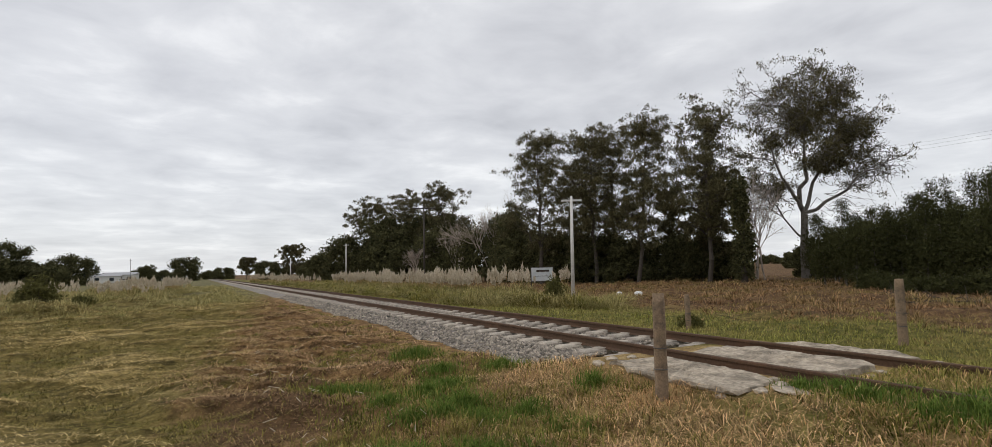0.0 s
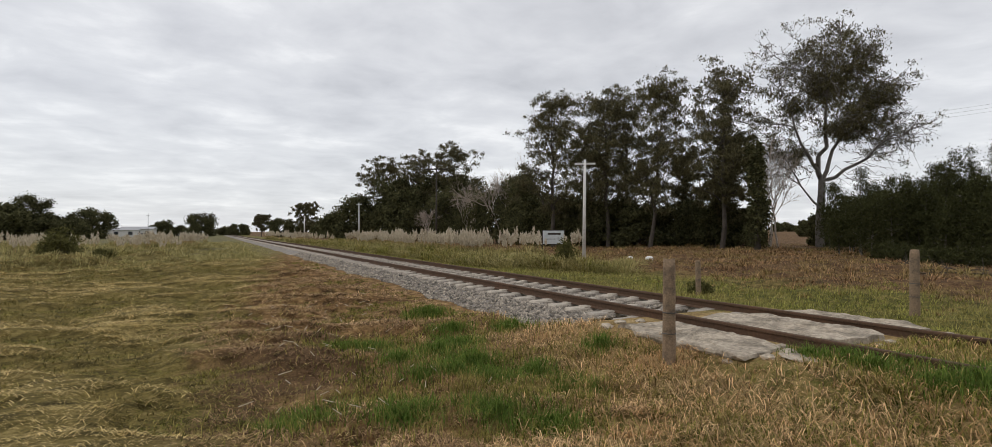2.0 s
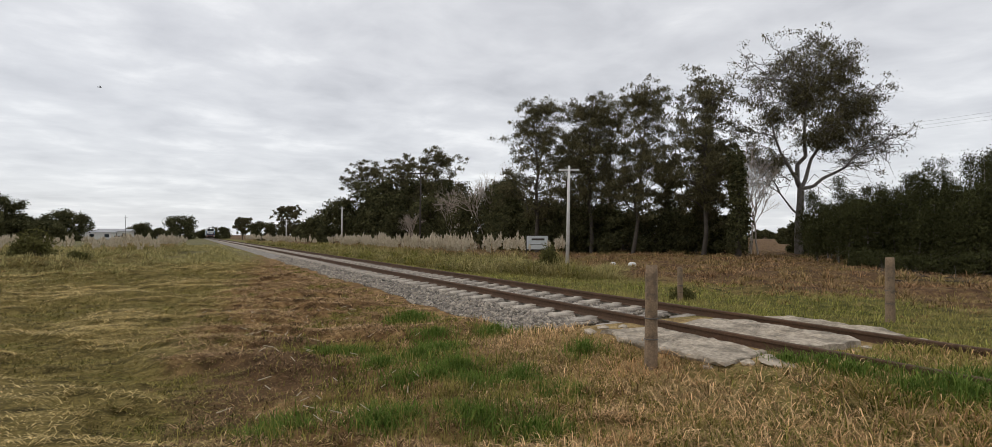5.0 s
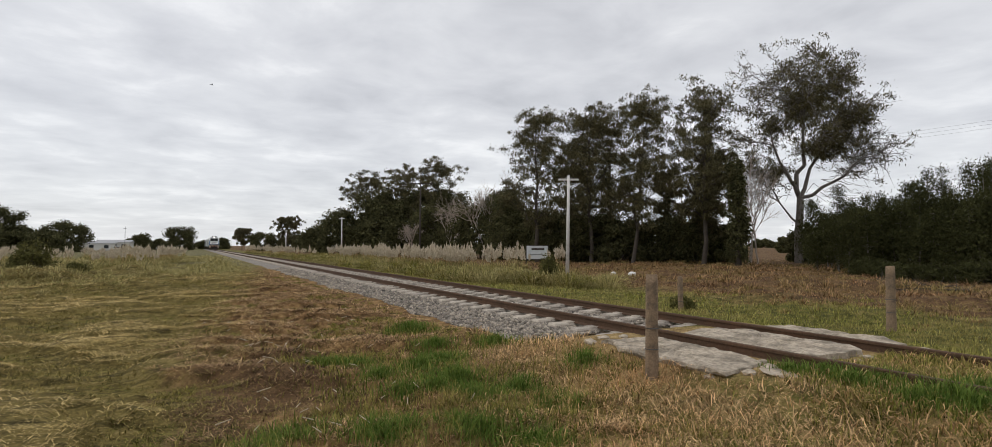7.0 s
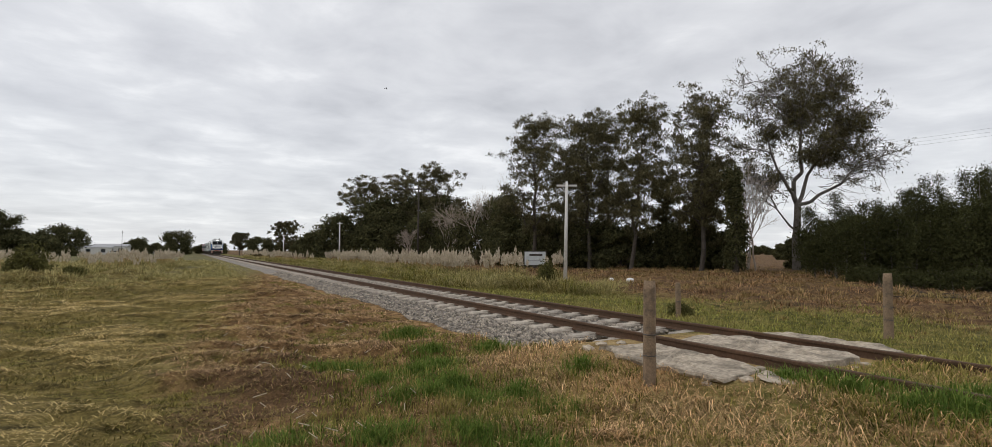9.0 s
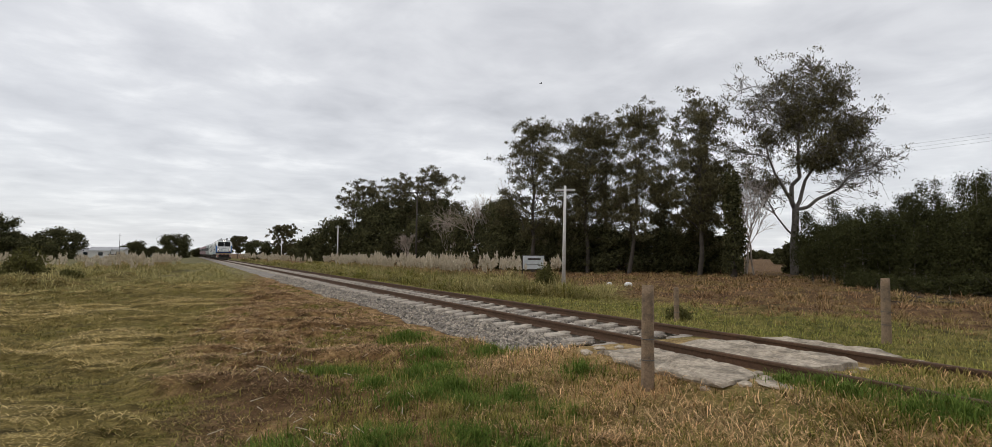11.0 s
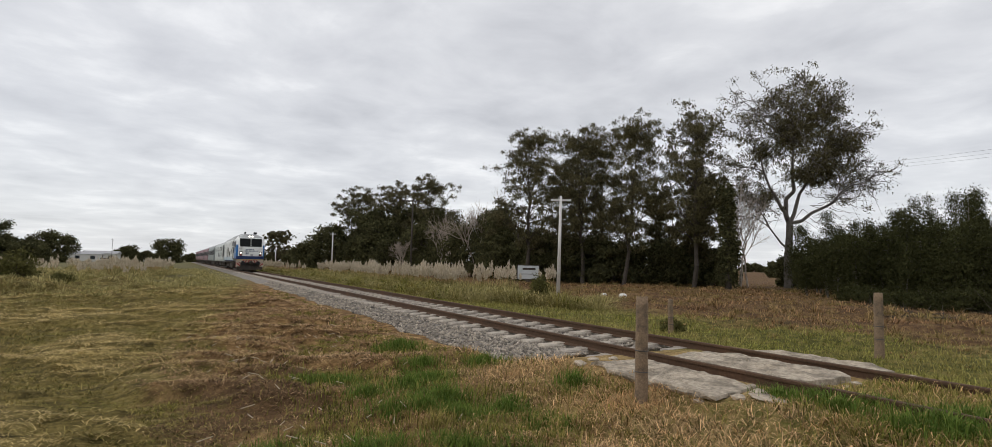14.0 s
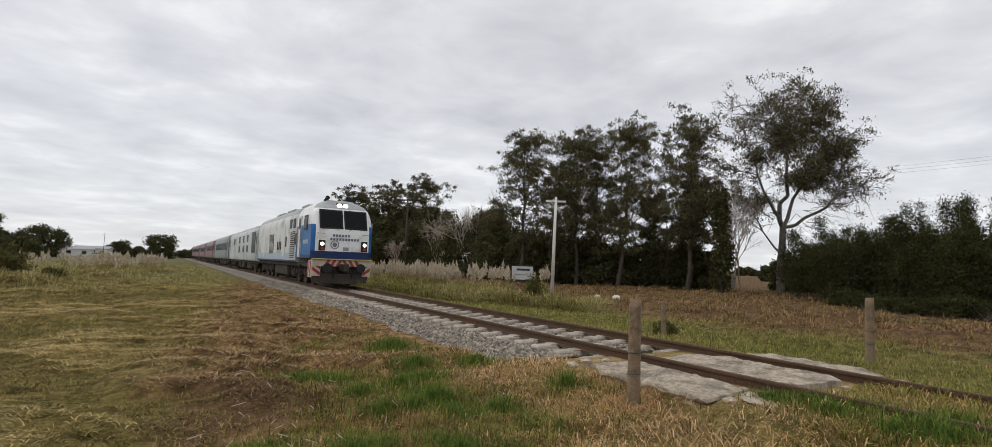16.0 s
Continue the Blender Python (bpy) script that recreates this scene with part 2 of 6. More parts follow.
def sweep(bm, section, y0, y1, mat=0):
    """A closed section (x, z) drawn along y, with ends."""
    a = [bm.verts.new((x, y0, z)) for x, z in section]
    b = [bm.verts.new((x, y1, z)) for x, z in section]
    n = len(section)
    for i in range(n):
        f = bm.faces.new((a[i], a[(i + 1) % n], b[(i + 1) % n], b[i]))
        f.material_index = mat
    bm.faces.new(list(reversed(a))).material_index = mat
    bm.faces.new(b).material_index = mat
    return bm


# ---- ground ----
def smooth01(v, a, b):
    k = np.clip((v - a) / (b - a), 0, 1)
    return k * k * (3 - 2 * k)


def lattice(x, y, seed):
    """Smooth random heights from 0 to 1 on a unit grid."""
    i, j = np.floor(x), np.floor(y)
    u, v = x - i, y - j
    u, v = u * u * (3 - 2 * u), v * v * (3 - 2 * v)

    def at(a, b):
        q = np.sin(a * 127.1 + b * 311.7 + seed * 74.7) * 43758.5453
        return q - np.floor(q)

    return (at(i, j) * (1 - u) + at(i + 1, j) * u) * (1 - v) + (at(i, j + 1) * (1 - u) + at(i + 1, j + 1) * u) * v


def mats(x, y):
    """How thick the raked cuttings lie, from 0 to 1: swaths drawn out across the bank."""
    a = y + 0.35 * x
    return np.clip(0.55 * lattice(x / 1.25, a / 0.62, 1) + 0.32 * lattice(x / 0.5, a / 0.27, 2) + 0.13 * lattice(x / 0.2, a / 0.15, 3), 0, 1)


def ripple(x, y):
    """Hummocks and raked swaths of the turf; broader swells in the pasture."""
    left = (0.21 * mats(x, y) ** 1.5 + 0.06 * smooth01(mats(x, y), 0.48, 0.60) - 0.09) * (1 - smooth01(x, 3.2, 4.6)) * (1 - smooth01(y, 34, 50))
    right = (0.30 * lattice(x / 1.9, y / 1.6, 4) + 0.12 * lattice(x / 0.7, y / 0.7, 5) - 0.17) * smooth01(x, 10.5, 15) * (1 - smooth01(x, 40, 60))
    mounds = 0.75 * lattice(x / 3.1, y / 4.2, 9) ** 2 * smooth01(y, 24, 33) * (1 - smooth01(y, 60, 80)) * (1 - smooth01(x, 0.5, 3.6))
    return left + right + mounds + 0.03 * np.sin(1.9 * x + 0.6 * y + 0.5) + 0.02 * np.sin(2.7 * y - 1.1 * x)


def land(x, y):
    x, y = np.asarray(x, float), np.asarray(y, float)
    d = np.abs(x - TRACK_X)
    z = 0.17 * (1 - smooth01(d, 2.1, 4.0)) * (1 - 0.35 * smooth01(y, 7.4, 8.6))     # earth of the crossing and the bank
    z = z + 0.15 * (1 - smooth01(d, 1.75, 2.35)) * (1 - smooth01(y, 6.9, 7.6))      # the roadway's edge
    z = z - 0.16 * (1 - smooth01(d, 1.2, 2.6)) * smooth01(y, 7.4, 8.6)              # cut away under the ballast
    z = z + 0.10 * (1 - smooth01(np.abs(x - 2.9), 0.0, 2.2)) * smooth01(y, 9, 20)   # swell of the bank
    fill = 0.04 * (1 - smooth01(d, 1.1, 1.6)) * (1 - smooth01(y, 3.4, 3.9))        # earth between the rails past the crossing
    z = z + fill + ripple(x, y) * smooth01(d, 1.4, 2.6)
    z = z + 0.5 * smooth01(x, 60, 200)
    return z


def axis(a, b, step, far, grow=1.35):
    out = list(np.arange(a, b + 1e-6, step))
    s, v = step, b
    while v < far:
        s *= grow
        v += s
        out.append(v)
    s, v = step, a
    while v > -far:
        s *= grow
        v -= s
        out.insert(0, v)
    return np.array(out)


def build_ground():
    xs, ys = axis(-11, 24, 0.14, 3500), axis(1, 42, 0.14, 3500)
    gx, gy = np.meshgrid(xs, ys)
    v = np.stack([gx, gy, land(gx, gy)], -1).reshape(-1, 3)
    nx, ny = len(xs), len(ys)
    i = (np.arange(ny - 1)[:, None] * nx + np.arange(nx - 1)[None]).ravel()
    me = raw_mesh("ground", v, np.stack([i, i + 1, i + nx + 1, i + nx], -1))
    ob = part_mesh("ground", me, M_GROUND, None, "", True)
    tagged(ob, "rough grassy ground with mown turf and brown cuttings", "ground", kind="structure")


build_ground()


# ---- the track ----
def rail_section(x):
    h, b = RAIL_TOP, RAIL_TOP - 0.16
    return [(x - 0.07, b), (x + 0.07, b), (x + 0.07, b + 0.012), (x + 0.012, b + 0.035), (x + 0.012, h - 0.045), (x + 0.036, h - 0.038),
            (x + 0.036, h - 0.008), (x + 0.028, h), (x - 0.028, h), (x - 0.036, h - 0.008), (x - 0.036, h - 0.038), (x - 0.012, h - 0.045),
            (x - 0.012, b + 0.035), (x - 0.07, b + 0.012)]


track = tagged(new("railway_track"), "rusty broad-gauge rails on concrete ties in pale ballast", "railway track", kind="structure")
for side in (-0.857, 0.857):
    bm = bmesh.new()
    sweep(bm, rail_section(TRACK_X + side), -14, 700)
    bm.faces.ensure_lookup_table()
    for f in bm.faces:
        f.normal_update()
        if f.normal.z > 0.5 and f.calc_center_median().z > RAIL_TOP - 0.02:
            f.material_index = 1
    part("rail", bm, [M_RAIL, M_RAILHEAD], track, "rusty steel rail with a worn head")


def tie_mesh():
    bm = bmesh.new()
    for cx in (-0.86, 0.86):
        box(bm, cx, 0, 0.0, 0.98, 0.27, 0.17, 0.03)
        box(bm, cx, 0, 0.088, 0.34, 0.22, 0.03, 0.012)
    box(bm, 0, 0, -0.02, 0.9, 0.21, 0.13, 0.02)
    me = bpy.data.meshes.new("tie")
    bm.to_mesh(me)
    bm.free()
    me.materials.append(M_TIE)
    return me


TIE = tie_mesh()
rng = random.Random(7)
for k in range(230):
    ob = new("tie", TIE)
    ob.parent = track
    ob.matrix_basis = pose(TRACK_X + rng.uniform(-0.03, 0.03), 6.5 + 0.66 * k + rng.uniform(-0.04, 0.04), 0.215 + rng.uniform(-0.012, 0.006), 0, rng.uniform(-0.6, 0.6), rng.uniform(-1.2, 1.2))

bm = bmesh.new()
sweep(bm, [(TRACK_X - 2.75, -0.06), (TRACK_X + 2.75, -0.06), (TRACK_X + 1.55, 0.215), (TRACK_X, 0.235), (TRACK_X - 1.55, 0.215)], 8.2, 700)
part("ballast", bm, M_BED, track, "pale grey crushed stone bed")


# ---- trees ----
def tubes(segs, sides=5):
    """One mesh of tapered limbs from pieces (p0, p1, r0, r1)."""
    a = np.array([[*s[0], *s[1], s[2], s[3]] for s in segs], float)
    p, q, r0, r1 = a[:, 0:3], a[:, 3:6], a[:, 6], a[:, 7]
    d = q - p
    d /= np.linalg.norm(d, axis=1)[:, None] + 1e-9
    ref = np.where(np.abs(d[:, 2:3]) > 0.9, [[1.0, 0, 0]], [[0, 0, 1.0]])
    u = np.cross(d, ref)
    u /= np.linalg.norm(u, axis=1)[:, None] + 1e-9
    w = np.cross(d, u)
    n = len(a)
    ang = np.arange(sides) * 2 * np.pi / sides
    ring = u[:, None] * np.cos(ang)[None, :, None] + w[:, None] * np.sin(ang)[None, :, None]
    v = np.concatenate([p[:, None] + ring * r0[:, None, None], q[:, None] + ring * r1[:, None, None]], 1).reshape(-1, 3)
    base = (np.arange(n) * 2 * sides)[:, None]
    i = np.arange(sides)[None]
    j = (i + 1) % sides
    f = np.stack([base + i, base + j, base + j + sides, base + i + sides], -1).reshape(-1, 4)
    return raw_mesh("limbs", v, f)


def leaves(centres, size, rs, droop=0.4, slim=0.45):
    """Small pointed leaves or leaf sprays at the given places."""
    n = len(centres)
    u = rs.normal(size=(n, 3))
    u[:, 2] -= droop * 2
    u /= np.linalg.norm(u, axis=1)[:, None]
    w = np.cross(u, rs.normal(size=(n, 3)))
    w /= np.linalg.norm(w, axis=1)[:, None] + 1e-9
    s = (size * rs.uniform(0.6, 1.5, n))[:, None]
    c = np.asarray(centres)
    v = np.stack([c - u * s * 0.7 - w * s * slim, c - u * s * 0.7 + w * s * slim, c + u * s * 1.3], 1).reshape(-1, 3)
    return raw_mesh("leaves", v, np.arange(3 * n).reshape(-1, 3))


def bend(p, q, rs, n=3, wob=0.08, sag=0.0):
    p, q = np.array(p, float), np.array(q, float)
    L = np.linalg.norm(q - p)
    pts = [p + (q - p) * k / n + (rs.normal(size=3) * wob * L if 0 < k < n else 0) + np.array([0, 0, -sag * L * math.sin(math.pi * k / n)]) for k in range(n + 1)]
    return pts


def limb(segs, pts, r0, r1):
    n = len(pts) - 1
    for k in range(n):
        segs.append((pts[k], pts[k + 1], r0 + (r1 - r0) * k / n, r0 + (r1 - r0) * (k + 1) / n))


def crown(segs, spots, trunk_pts, lobes, rs, twigs, per, spread, r_limb):
    """Limbs from the trunk to each lobe, twigs in it, and leaf places at the twig ends."""
    tp = np.array(trunk_pts)
    for c, rad in lobes:
        c = np.array(c)
        z = min(c[2] - 0.8 * np.hypot(*(c[:2] - tp[0][:2])) * 0.8, tp[-1][2])
        k = int(np.argmin(np.abs(tp[:, 2] - max(z, tp[0][2] + 0.15 * (tp[-1][2] - tp[0][2])))))
        pts = bend(tp[k], c, rs, 4, 0.06, 0.06)
        limb(segs, pts, r_limb, r_limb * 0.35)
        for _ in range(twigs):
            v = rs.normal(size=3)
            v /= np.linalg.norm(v)
            e = c + v * np.array(rad) * rs.uniform(0.45, 1.05)
            limb(segs, bend(pts[rs.integers(2, 5)], e, rs, 2, 0.08), r_limb * 0.3, r_limb * 0.08)
            m = rs.integers(int(per * 0.5), int(per * 1.5) + 1)
            spots.append(e + rs.normal(size=(m, 3)) * spread * np.array([1, 1, 0.75]))


def plant(name, segs, bark, spots, size, leaf, rs, droop, x, y, label, category="tree", group="", slim=0.45, sides=5):
    z = float(land(x, y))
    top = tagged(new(name), label, category, group)
    top.matrix_basis = pose(x, y, z - 0.05)
    if segs:
        part_mesh("trunk", tubes(segs, sides), bark, top)
    if spots:
        part_mesh("crown", leaves(np.concatenate(spots), size, rs, droop, slim), leaf, top)
    return top


def eucalypt(x, y, h, w, seed):
    """A tall bole with steep limbs; each limb carries a string of drooping leaf bunches, with sky between the limbs."""
    rs = np.random.default_rng(seed)
    k = max(1.0, math.hypot(x, y) / 75)
    u = h / 16
    segs, spots = [], []
    lean_x, lean_y = rs.normal(size=2) * 0.5
    tr = bend((0, 0, 0), (lean_x, lean_y, h * 0.93), rs, 9, 0.008)
    limb(segs, tr, 0.27 * u, 0.03)

    def bunch(c, big, m):
        spots.append(c + rs.normal(size=(int(m / k ** 1.3), 3)) * np.array([0.40, 0.40, 0.27]) * big * u)

    n = 27
    for i in range(n):
        f = 0.22 + 0.74 * (i + rs.uniform(0, 0.9)) / n          # where it leaves the bole
        p0 = tr[0] + (np.array(tr[-1]) - tr[0]) * f
        a = i * 2.4 + rs.uniform(-0.5, 0.5)
        wide = w * (0.62 + 0.9 * (f - 0.2) if f < 0.5 else 0.89 - 0.85 * (f - 0.5)) * rs.uniform(0.45, 1.12)
        rise = wide * rs.uniform(0.35, 1.3)
        e = p0 + np.array([math.cos(a) * wide, math.sin(a) * wide, rise])
        e[2] = min(e[2], h * rs.uniform(0.9, 0.99))
        br = bend(p0, e, rs, 6, 0.05, 0.05)
        limb(segs, br, 0.085 * u * (1.2 - f), 0.014)
        bare_limb = rs.uniform() < 0.12
        for j in range(2 if bare_limb else rs.integers(5, 9)):
            q = br[rs.integers(2, 7)] + rs.normal(size=3) * np.array([0.75, 0.75, 0.5]) * u
            q[2] = min(q[2], h * 0.97)
            limb(segs, bend(br[rs.integers(2, 6)], q, rs, 2, 0.06), 0.018, 0.006)
            bunch(q, rs.uniform(0.5, 0.95), rs.integers(50, 115) * (1.25 if f < 0.55 else 1.0))
            bunch(q + rs.normal(size=3) * 0.5 * u - np.array([0, 0, 0.25 * u]), 0.5, 34)
    for i in range(9):                                         # thin upright leaders with umbrella tips
        a, q = rs.uniform(0, 6.28), w * rs.uniform(0.05, 0.55)
        e = np.array([lean_x + math.cos(a) * q, lean_y + math.sin(a) * q, h * (1.0 if i == 0 else rs.uniform(0.84, 0.97))])
        br = bend(np.array(tr[rs.integers(5, 8)]), e, rs, 4, 0.04)
        limb(segs, br, 0.04, 0.008)
        for j in range(4):
            bunch(e + rs.normal(size=3) * np.array([0.5, 0.5, 0.16]) * u, 0.5, 42)
    return plant("eucalyptus_tree", segs, M_DARKBARK, spots, 0.112 * k, M_EUC, rs, 0.6, x, y,
                 "tall dark eucalyptus with ragged drooping crown", "tree", "row of eucalyptus trees", slim=0.34, sides=4)


def big_eucalypt(x, y, h, w, seed):
    """The lone tree: a pale bole that forks low, long rising limbs, open layered crown."""
    rs = np.random.default_rng(seed)
    segs, spots = [], []
    fork = np.array([0.1, -0.2, h * 0.30])
    tr = bend((0, 0, 0), fork, rs, 5, 0.01)
    limb(segs, tr, 0.43, 0.32)
    right = np.array([math.cos(radians(-32)), math.sin(radians(-32)), 0])      # across the line of sight
    deep = np.array([right[1], -right[0], 0]) * -1
    arms = [(-0.10, 0.95, 0.30), (0.12, 0.97, 0.28), (0.32, 0.90, 0.22), (0.58, 0.76, 0.22), (0.93, 0.56, 0.20), (-0.48, 0.88, 0.22), (-0.66, 0.99, 0.16), (0.52, 0.98, 0.14), (0.0, 1.02, 0.2), (-0.3, 0.99, 0.16), (0.98, 0.64, 0.16), (0.88, 0.74, 0.15), (-0.80, 0.66, 0.14), (0.62, 0.62, 0.18), (-0.72, 0.80, 0.14), (0.78, 0.58, 0.16),
            (-0.30, 0.68, 0.2), (0.28, 0.60, 0.2), (0.72, 0.50, 0.18), (-0.55, 0.52, 0.16), (0.02, 0.78, 0.22), (0.05, 0.62, 0.2), (0.45, 0.92, 0.16), (0.80, 0.80, 0.14), (-0.68, 0.36, 0.14), (-0.12, 0.48, 0.15), (0.45, 0.70, 0.2)]
    mains = []
    for sx, f, r0 in ((-0.42, 0.60, 0.26), (-0.04, 0.66, 0.34), (0.30, 0.62, 0.28), (0.62, 0.47, 0.24), (-0.36, 0.40, 0.14)):
        e = right * (sx * w + 0.5) + deep * rs.uniform(-0.25, 0.25) * w + np.array([0, 0, h * f])
        pts = bend(fork if f > 0.42 else np.array(tr[3]), e, rs, 6, 0.03, 0.05)
        limb(segs, pts, r0 * 0.78, r0 * 0.3)
        mains.append(pts)
    for i, (sx, f, r0) in enumerate(arms):
        dp = rs.uniform(-0.55, 0.55) * w * (1 - 0.4 * abs(sx))
        e = right * (sx * w * 0.96 + 0.8) + deep * dp + np.array([0, 0, h * (f * 0.94)])
        near = [p for pts in mains for p in pts[2:] if p[2] < e[2] - 0.8] or [fork]
        st = min(near, key=lambda p: np.linalg.norm(p - e) + 0.6 * abs(e[2] - p[2]))
        mid = st + (e - st) * 0.5 + right * sx * 0.3 + np.array([0, 0, -0.25])
        pts = bend(st, mid, rs, 3, 0.035)[:-1] + bend(mid, e, rs, 4, 0.05)
        limb(segs, pts, r0 * 0.42, 0.025)
        n_sub = 26
        for j in range(n_sub):
            p0 = pts[rs.integers(1, len(pts))]
            v = rs.normal(size=3) * np.array([1.0, 1.0, 0.75])
            v /= np.linalg.norm(v)
            q = p0 + v * rs.uniform(0.6, 2.4) + right * sx * 0.6 + np.array([0, 0, 0.1])
            if q[2] < h * 0.33:
                continue
            tw = bend(p0, q, rs, 3, 0.08)
            limb(segs, tw, 0.035, 0.012)
            for _ in range(5):
                b = tw[rs.integers(1, 4)] + rs.normal(size=3) * 0.5
                limb(segs, [tw[2], b], 0.014, 0.006)
                if rs.uniform() < (0.50 if -0.45 < sx < 0.7 and f > 0.45 else 0.08 if sx > 0.7 else 0.2):
                    spots.append(b + rs.normal(size=(rs.integers(22, 60), 3)) * np.array([0.27, 0.27, 0.18]))
    for i in range(46):                    # bare drooping twigs low on both sides
        s = -1 if i % 2 else 1
        p0 = right * s * w * rs.uniform(0.3, 0.75) + deep * rs.uniform(-2, 2) + np.array([0, 0, h * rs.uniform(0.30, 0.5)])
        q = p0 + right * s * rs.uniform(0.8, 2.6) + np.array([0, 0, rs.uniform(-1.8, 0.7)])
        limb(segs, bend(p0 - right * s * 1.2, q, rs, 4, 0.08), 0.03, 0.007)
    return plant("eucalyptus_tree", segs, M_BARK, spots, 0.105, M_EUC, rs, 0.6, x, y, "large open-crowned eucalyptus with pale forked trunk", "tree", slim=0.34, sides=5)


def dense(x, y, h, w, seed):
    rs = np.random.default_rng(seed)
    k = max(1.0, math.hypot(x, y) / 60)
    segs, spots = [], []
    tr = bend((0, 0, 0), (rs.normal() * 0.2, rs.normal() * 0.2, h * 0.8), rs, 6, 0.02)
    limb(segs, tr, 0.16 * h / 6, 0.04)
    lobes = []
    for i in range(16):
        f = 0.04 + 0.88 * (i + rs.uniform(0, 1)) / 16
        a = i * 2.4 + rs.uniform(-0.6, 0.6)
        off = w * rs.uniform(0.3, 0.78) * math.sqrt(max(0.06, 1 - max(0, f - 0.45) ** 2 * 3.2))
        r = min(w, h * 0.6) * rs.uniform(0.25, 0.42)
        lobes.append(((math.cos(a) * off, math.sin(a) * off, min(h * f, h - r)), (r, r, r * 0.85)))
    crown(segs, spots, tr, lobes, rs, 17, 44 if k < 1.6 else 34, 0.075 * (w + h) / 2, 0.06)
    return plant("broadleaf_tree", segs, M_DARKBARK, spots, 0.125 * min(k, 1.7) * max(1, w / 5.5), M_DARKLEAF, rs, 0.1, x, y, "dense dark green tree with foliage down to the ground", "tree",
                 "trees of the dark undergrowth", slim=0.6)


def thicket(x, y, h, w, seed):
    rs = np.random.default_rng(seed)
    stems, spots = [], []
    for s in range(6):
        segs = []
        stems.append(segs)
        a, r = rs.uniform(0, 6.28), w * math.sqrt(rs.uniform(0, 1)) * 0.9
        b = np.array([math.cos(a) * r, math.sin(a) * r, 0])
        hh = h * (1.08 if s == 0 else rs.uniform(0.55, 1.0))
        t = b + np.array([rs.normal() * 0.3, rs.normal() * 0.3, hh])
        pts = bend(b, t, rs, 6, 0.015)
        limb(segs, pts, 0.06, 0.015)
        for j in range(64):
            f = rs.uniform(0.14, 1.0) ** 0.75
            c = b + (t - b) * f
            v = rs.normal(size=3)
            v /= np.linalg.norm(v)
            e = c + v * np.array([1, 1, 0.5]) * rs.uniform(0.25, 1.0) * (1.35 - 1.05 * f)
            limb(segs, [c, e], 0.012, 0.005)
            spots.append(e + rs.normal(size=(40, 3)) * np.array([0.26, 0.26, 0.22]))
    top = plant("thicket_tree", [], M_DARKBARK, spots, 0.074, M_ACACIA, rs, -0.5, x, y, "slender young tree of a dense green thicket", "tree", "thicket at the field's edge", slim=0.4)
    for segs in stems:
        part_mesh("stem", tubes(segs, 4), M_BARK, top)
    return top


def bare(x, y, h, w, seed):
    rs = np.random.default_rng(seed)
    segs = []

    def grow(p, d, L, r, lev):
        q = p + d * L
        limb(segs, bend(p, q, rs, 3, 0.04), r, r * 0.6)
        if lev == 0:
            return
        for _ in range(rs.integers(3, 6) if lev > 1 else 5):
            v = d + rs.normal(size=3) * 0.42 + np.array([0, 0, 0.12])
            grow(p + d * L * rs.uniform(0.5, 1.0), v / np.linalg.norm(v), L * rs.uniform(0.5, 0.72), r * 0.52, lev - 1)

    for _ in range(3):
        v = np.array([rs.normal() * 0.22 * w / 3, rs.normal() * 0.22 * w / 3, 1.0])
        grow(np.array([rs.normal() * 0.3, rs.normal() * 0.3, 0]), v / np.linalg.norm(v), h * 0.42, 0.10, 4)
    return plant("bare_tree", segs, M_TWIG, [], 0, None, rs, 0, x, y, "leafless grey tree with a haze of fine twigs", "tree", sides=3)


def ivy(x, y, h, w, seed):
    rs = np.random.default_rng(seed)
    segs, spots = [], []
    limb(segs, bend((0, 0, 0), (0.2, 0, h), rs, 8, 0.01), 0.3, 0.12)
    for i in range(420):
        f = rs.uniform(0.03, 1) ** 0.85
        a = rs.uniform(0, 6.28)
        r = w * (0.55 + 0.35 * math.sin(7 * f + a) * rs.uniform(0, 1)) * (1.15 - 0.35 * f)
        e = np.array([math.cos(a) * r, math.sin(a) * r, h * f])
        spots.append(e + rs.normal(size=(16, 3)) * 0.2)
        if i % 6 == 0:
            limb(segs, [np.array([0.1 * f, 0, h * f]), e], 0.03, 0.01)
    return plant("ivy_covered_tree", segs, M_DARKBARK, spots, 0.11, M_DARKLEAF, rs, 0.1, x, y, "dead trunk thickly covered in dark ivy", "tree", slim=0.7)


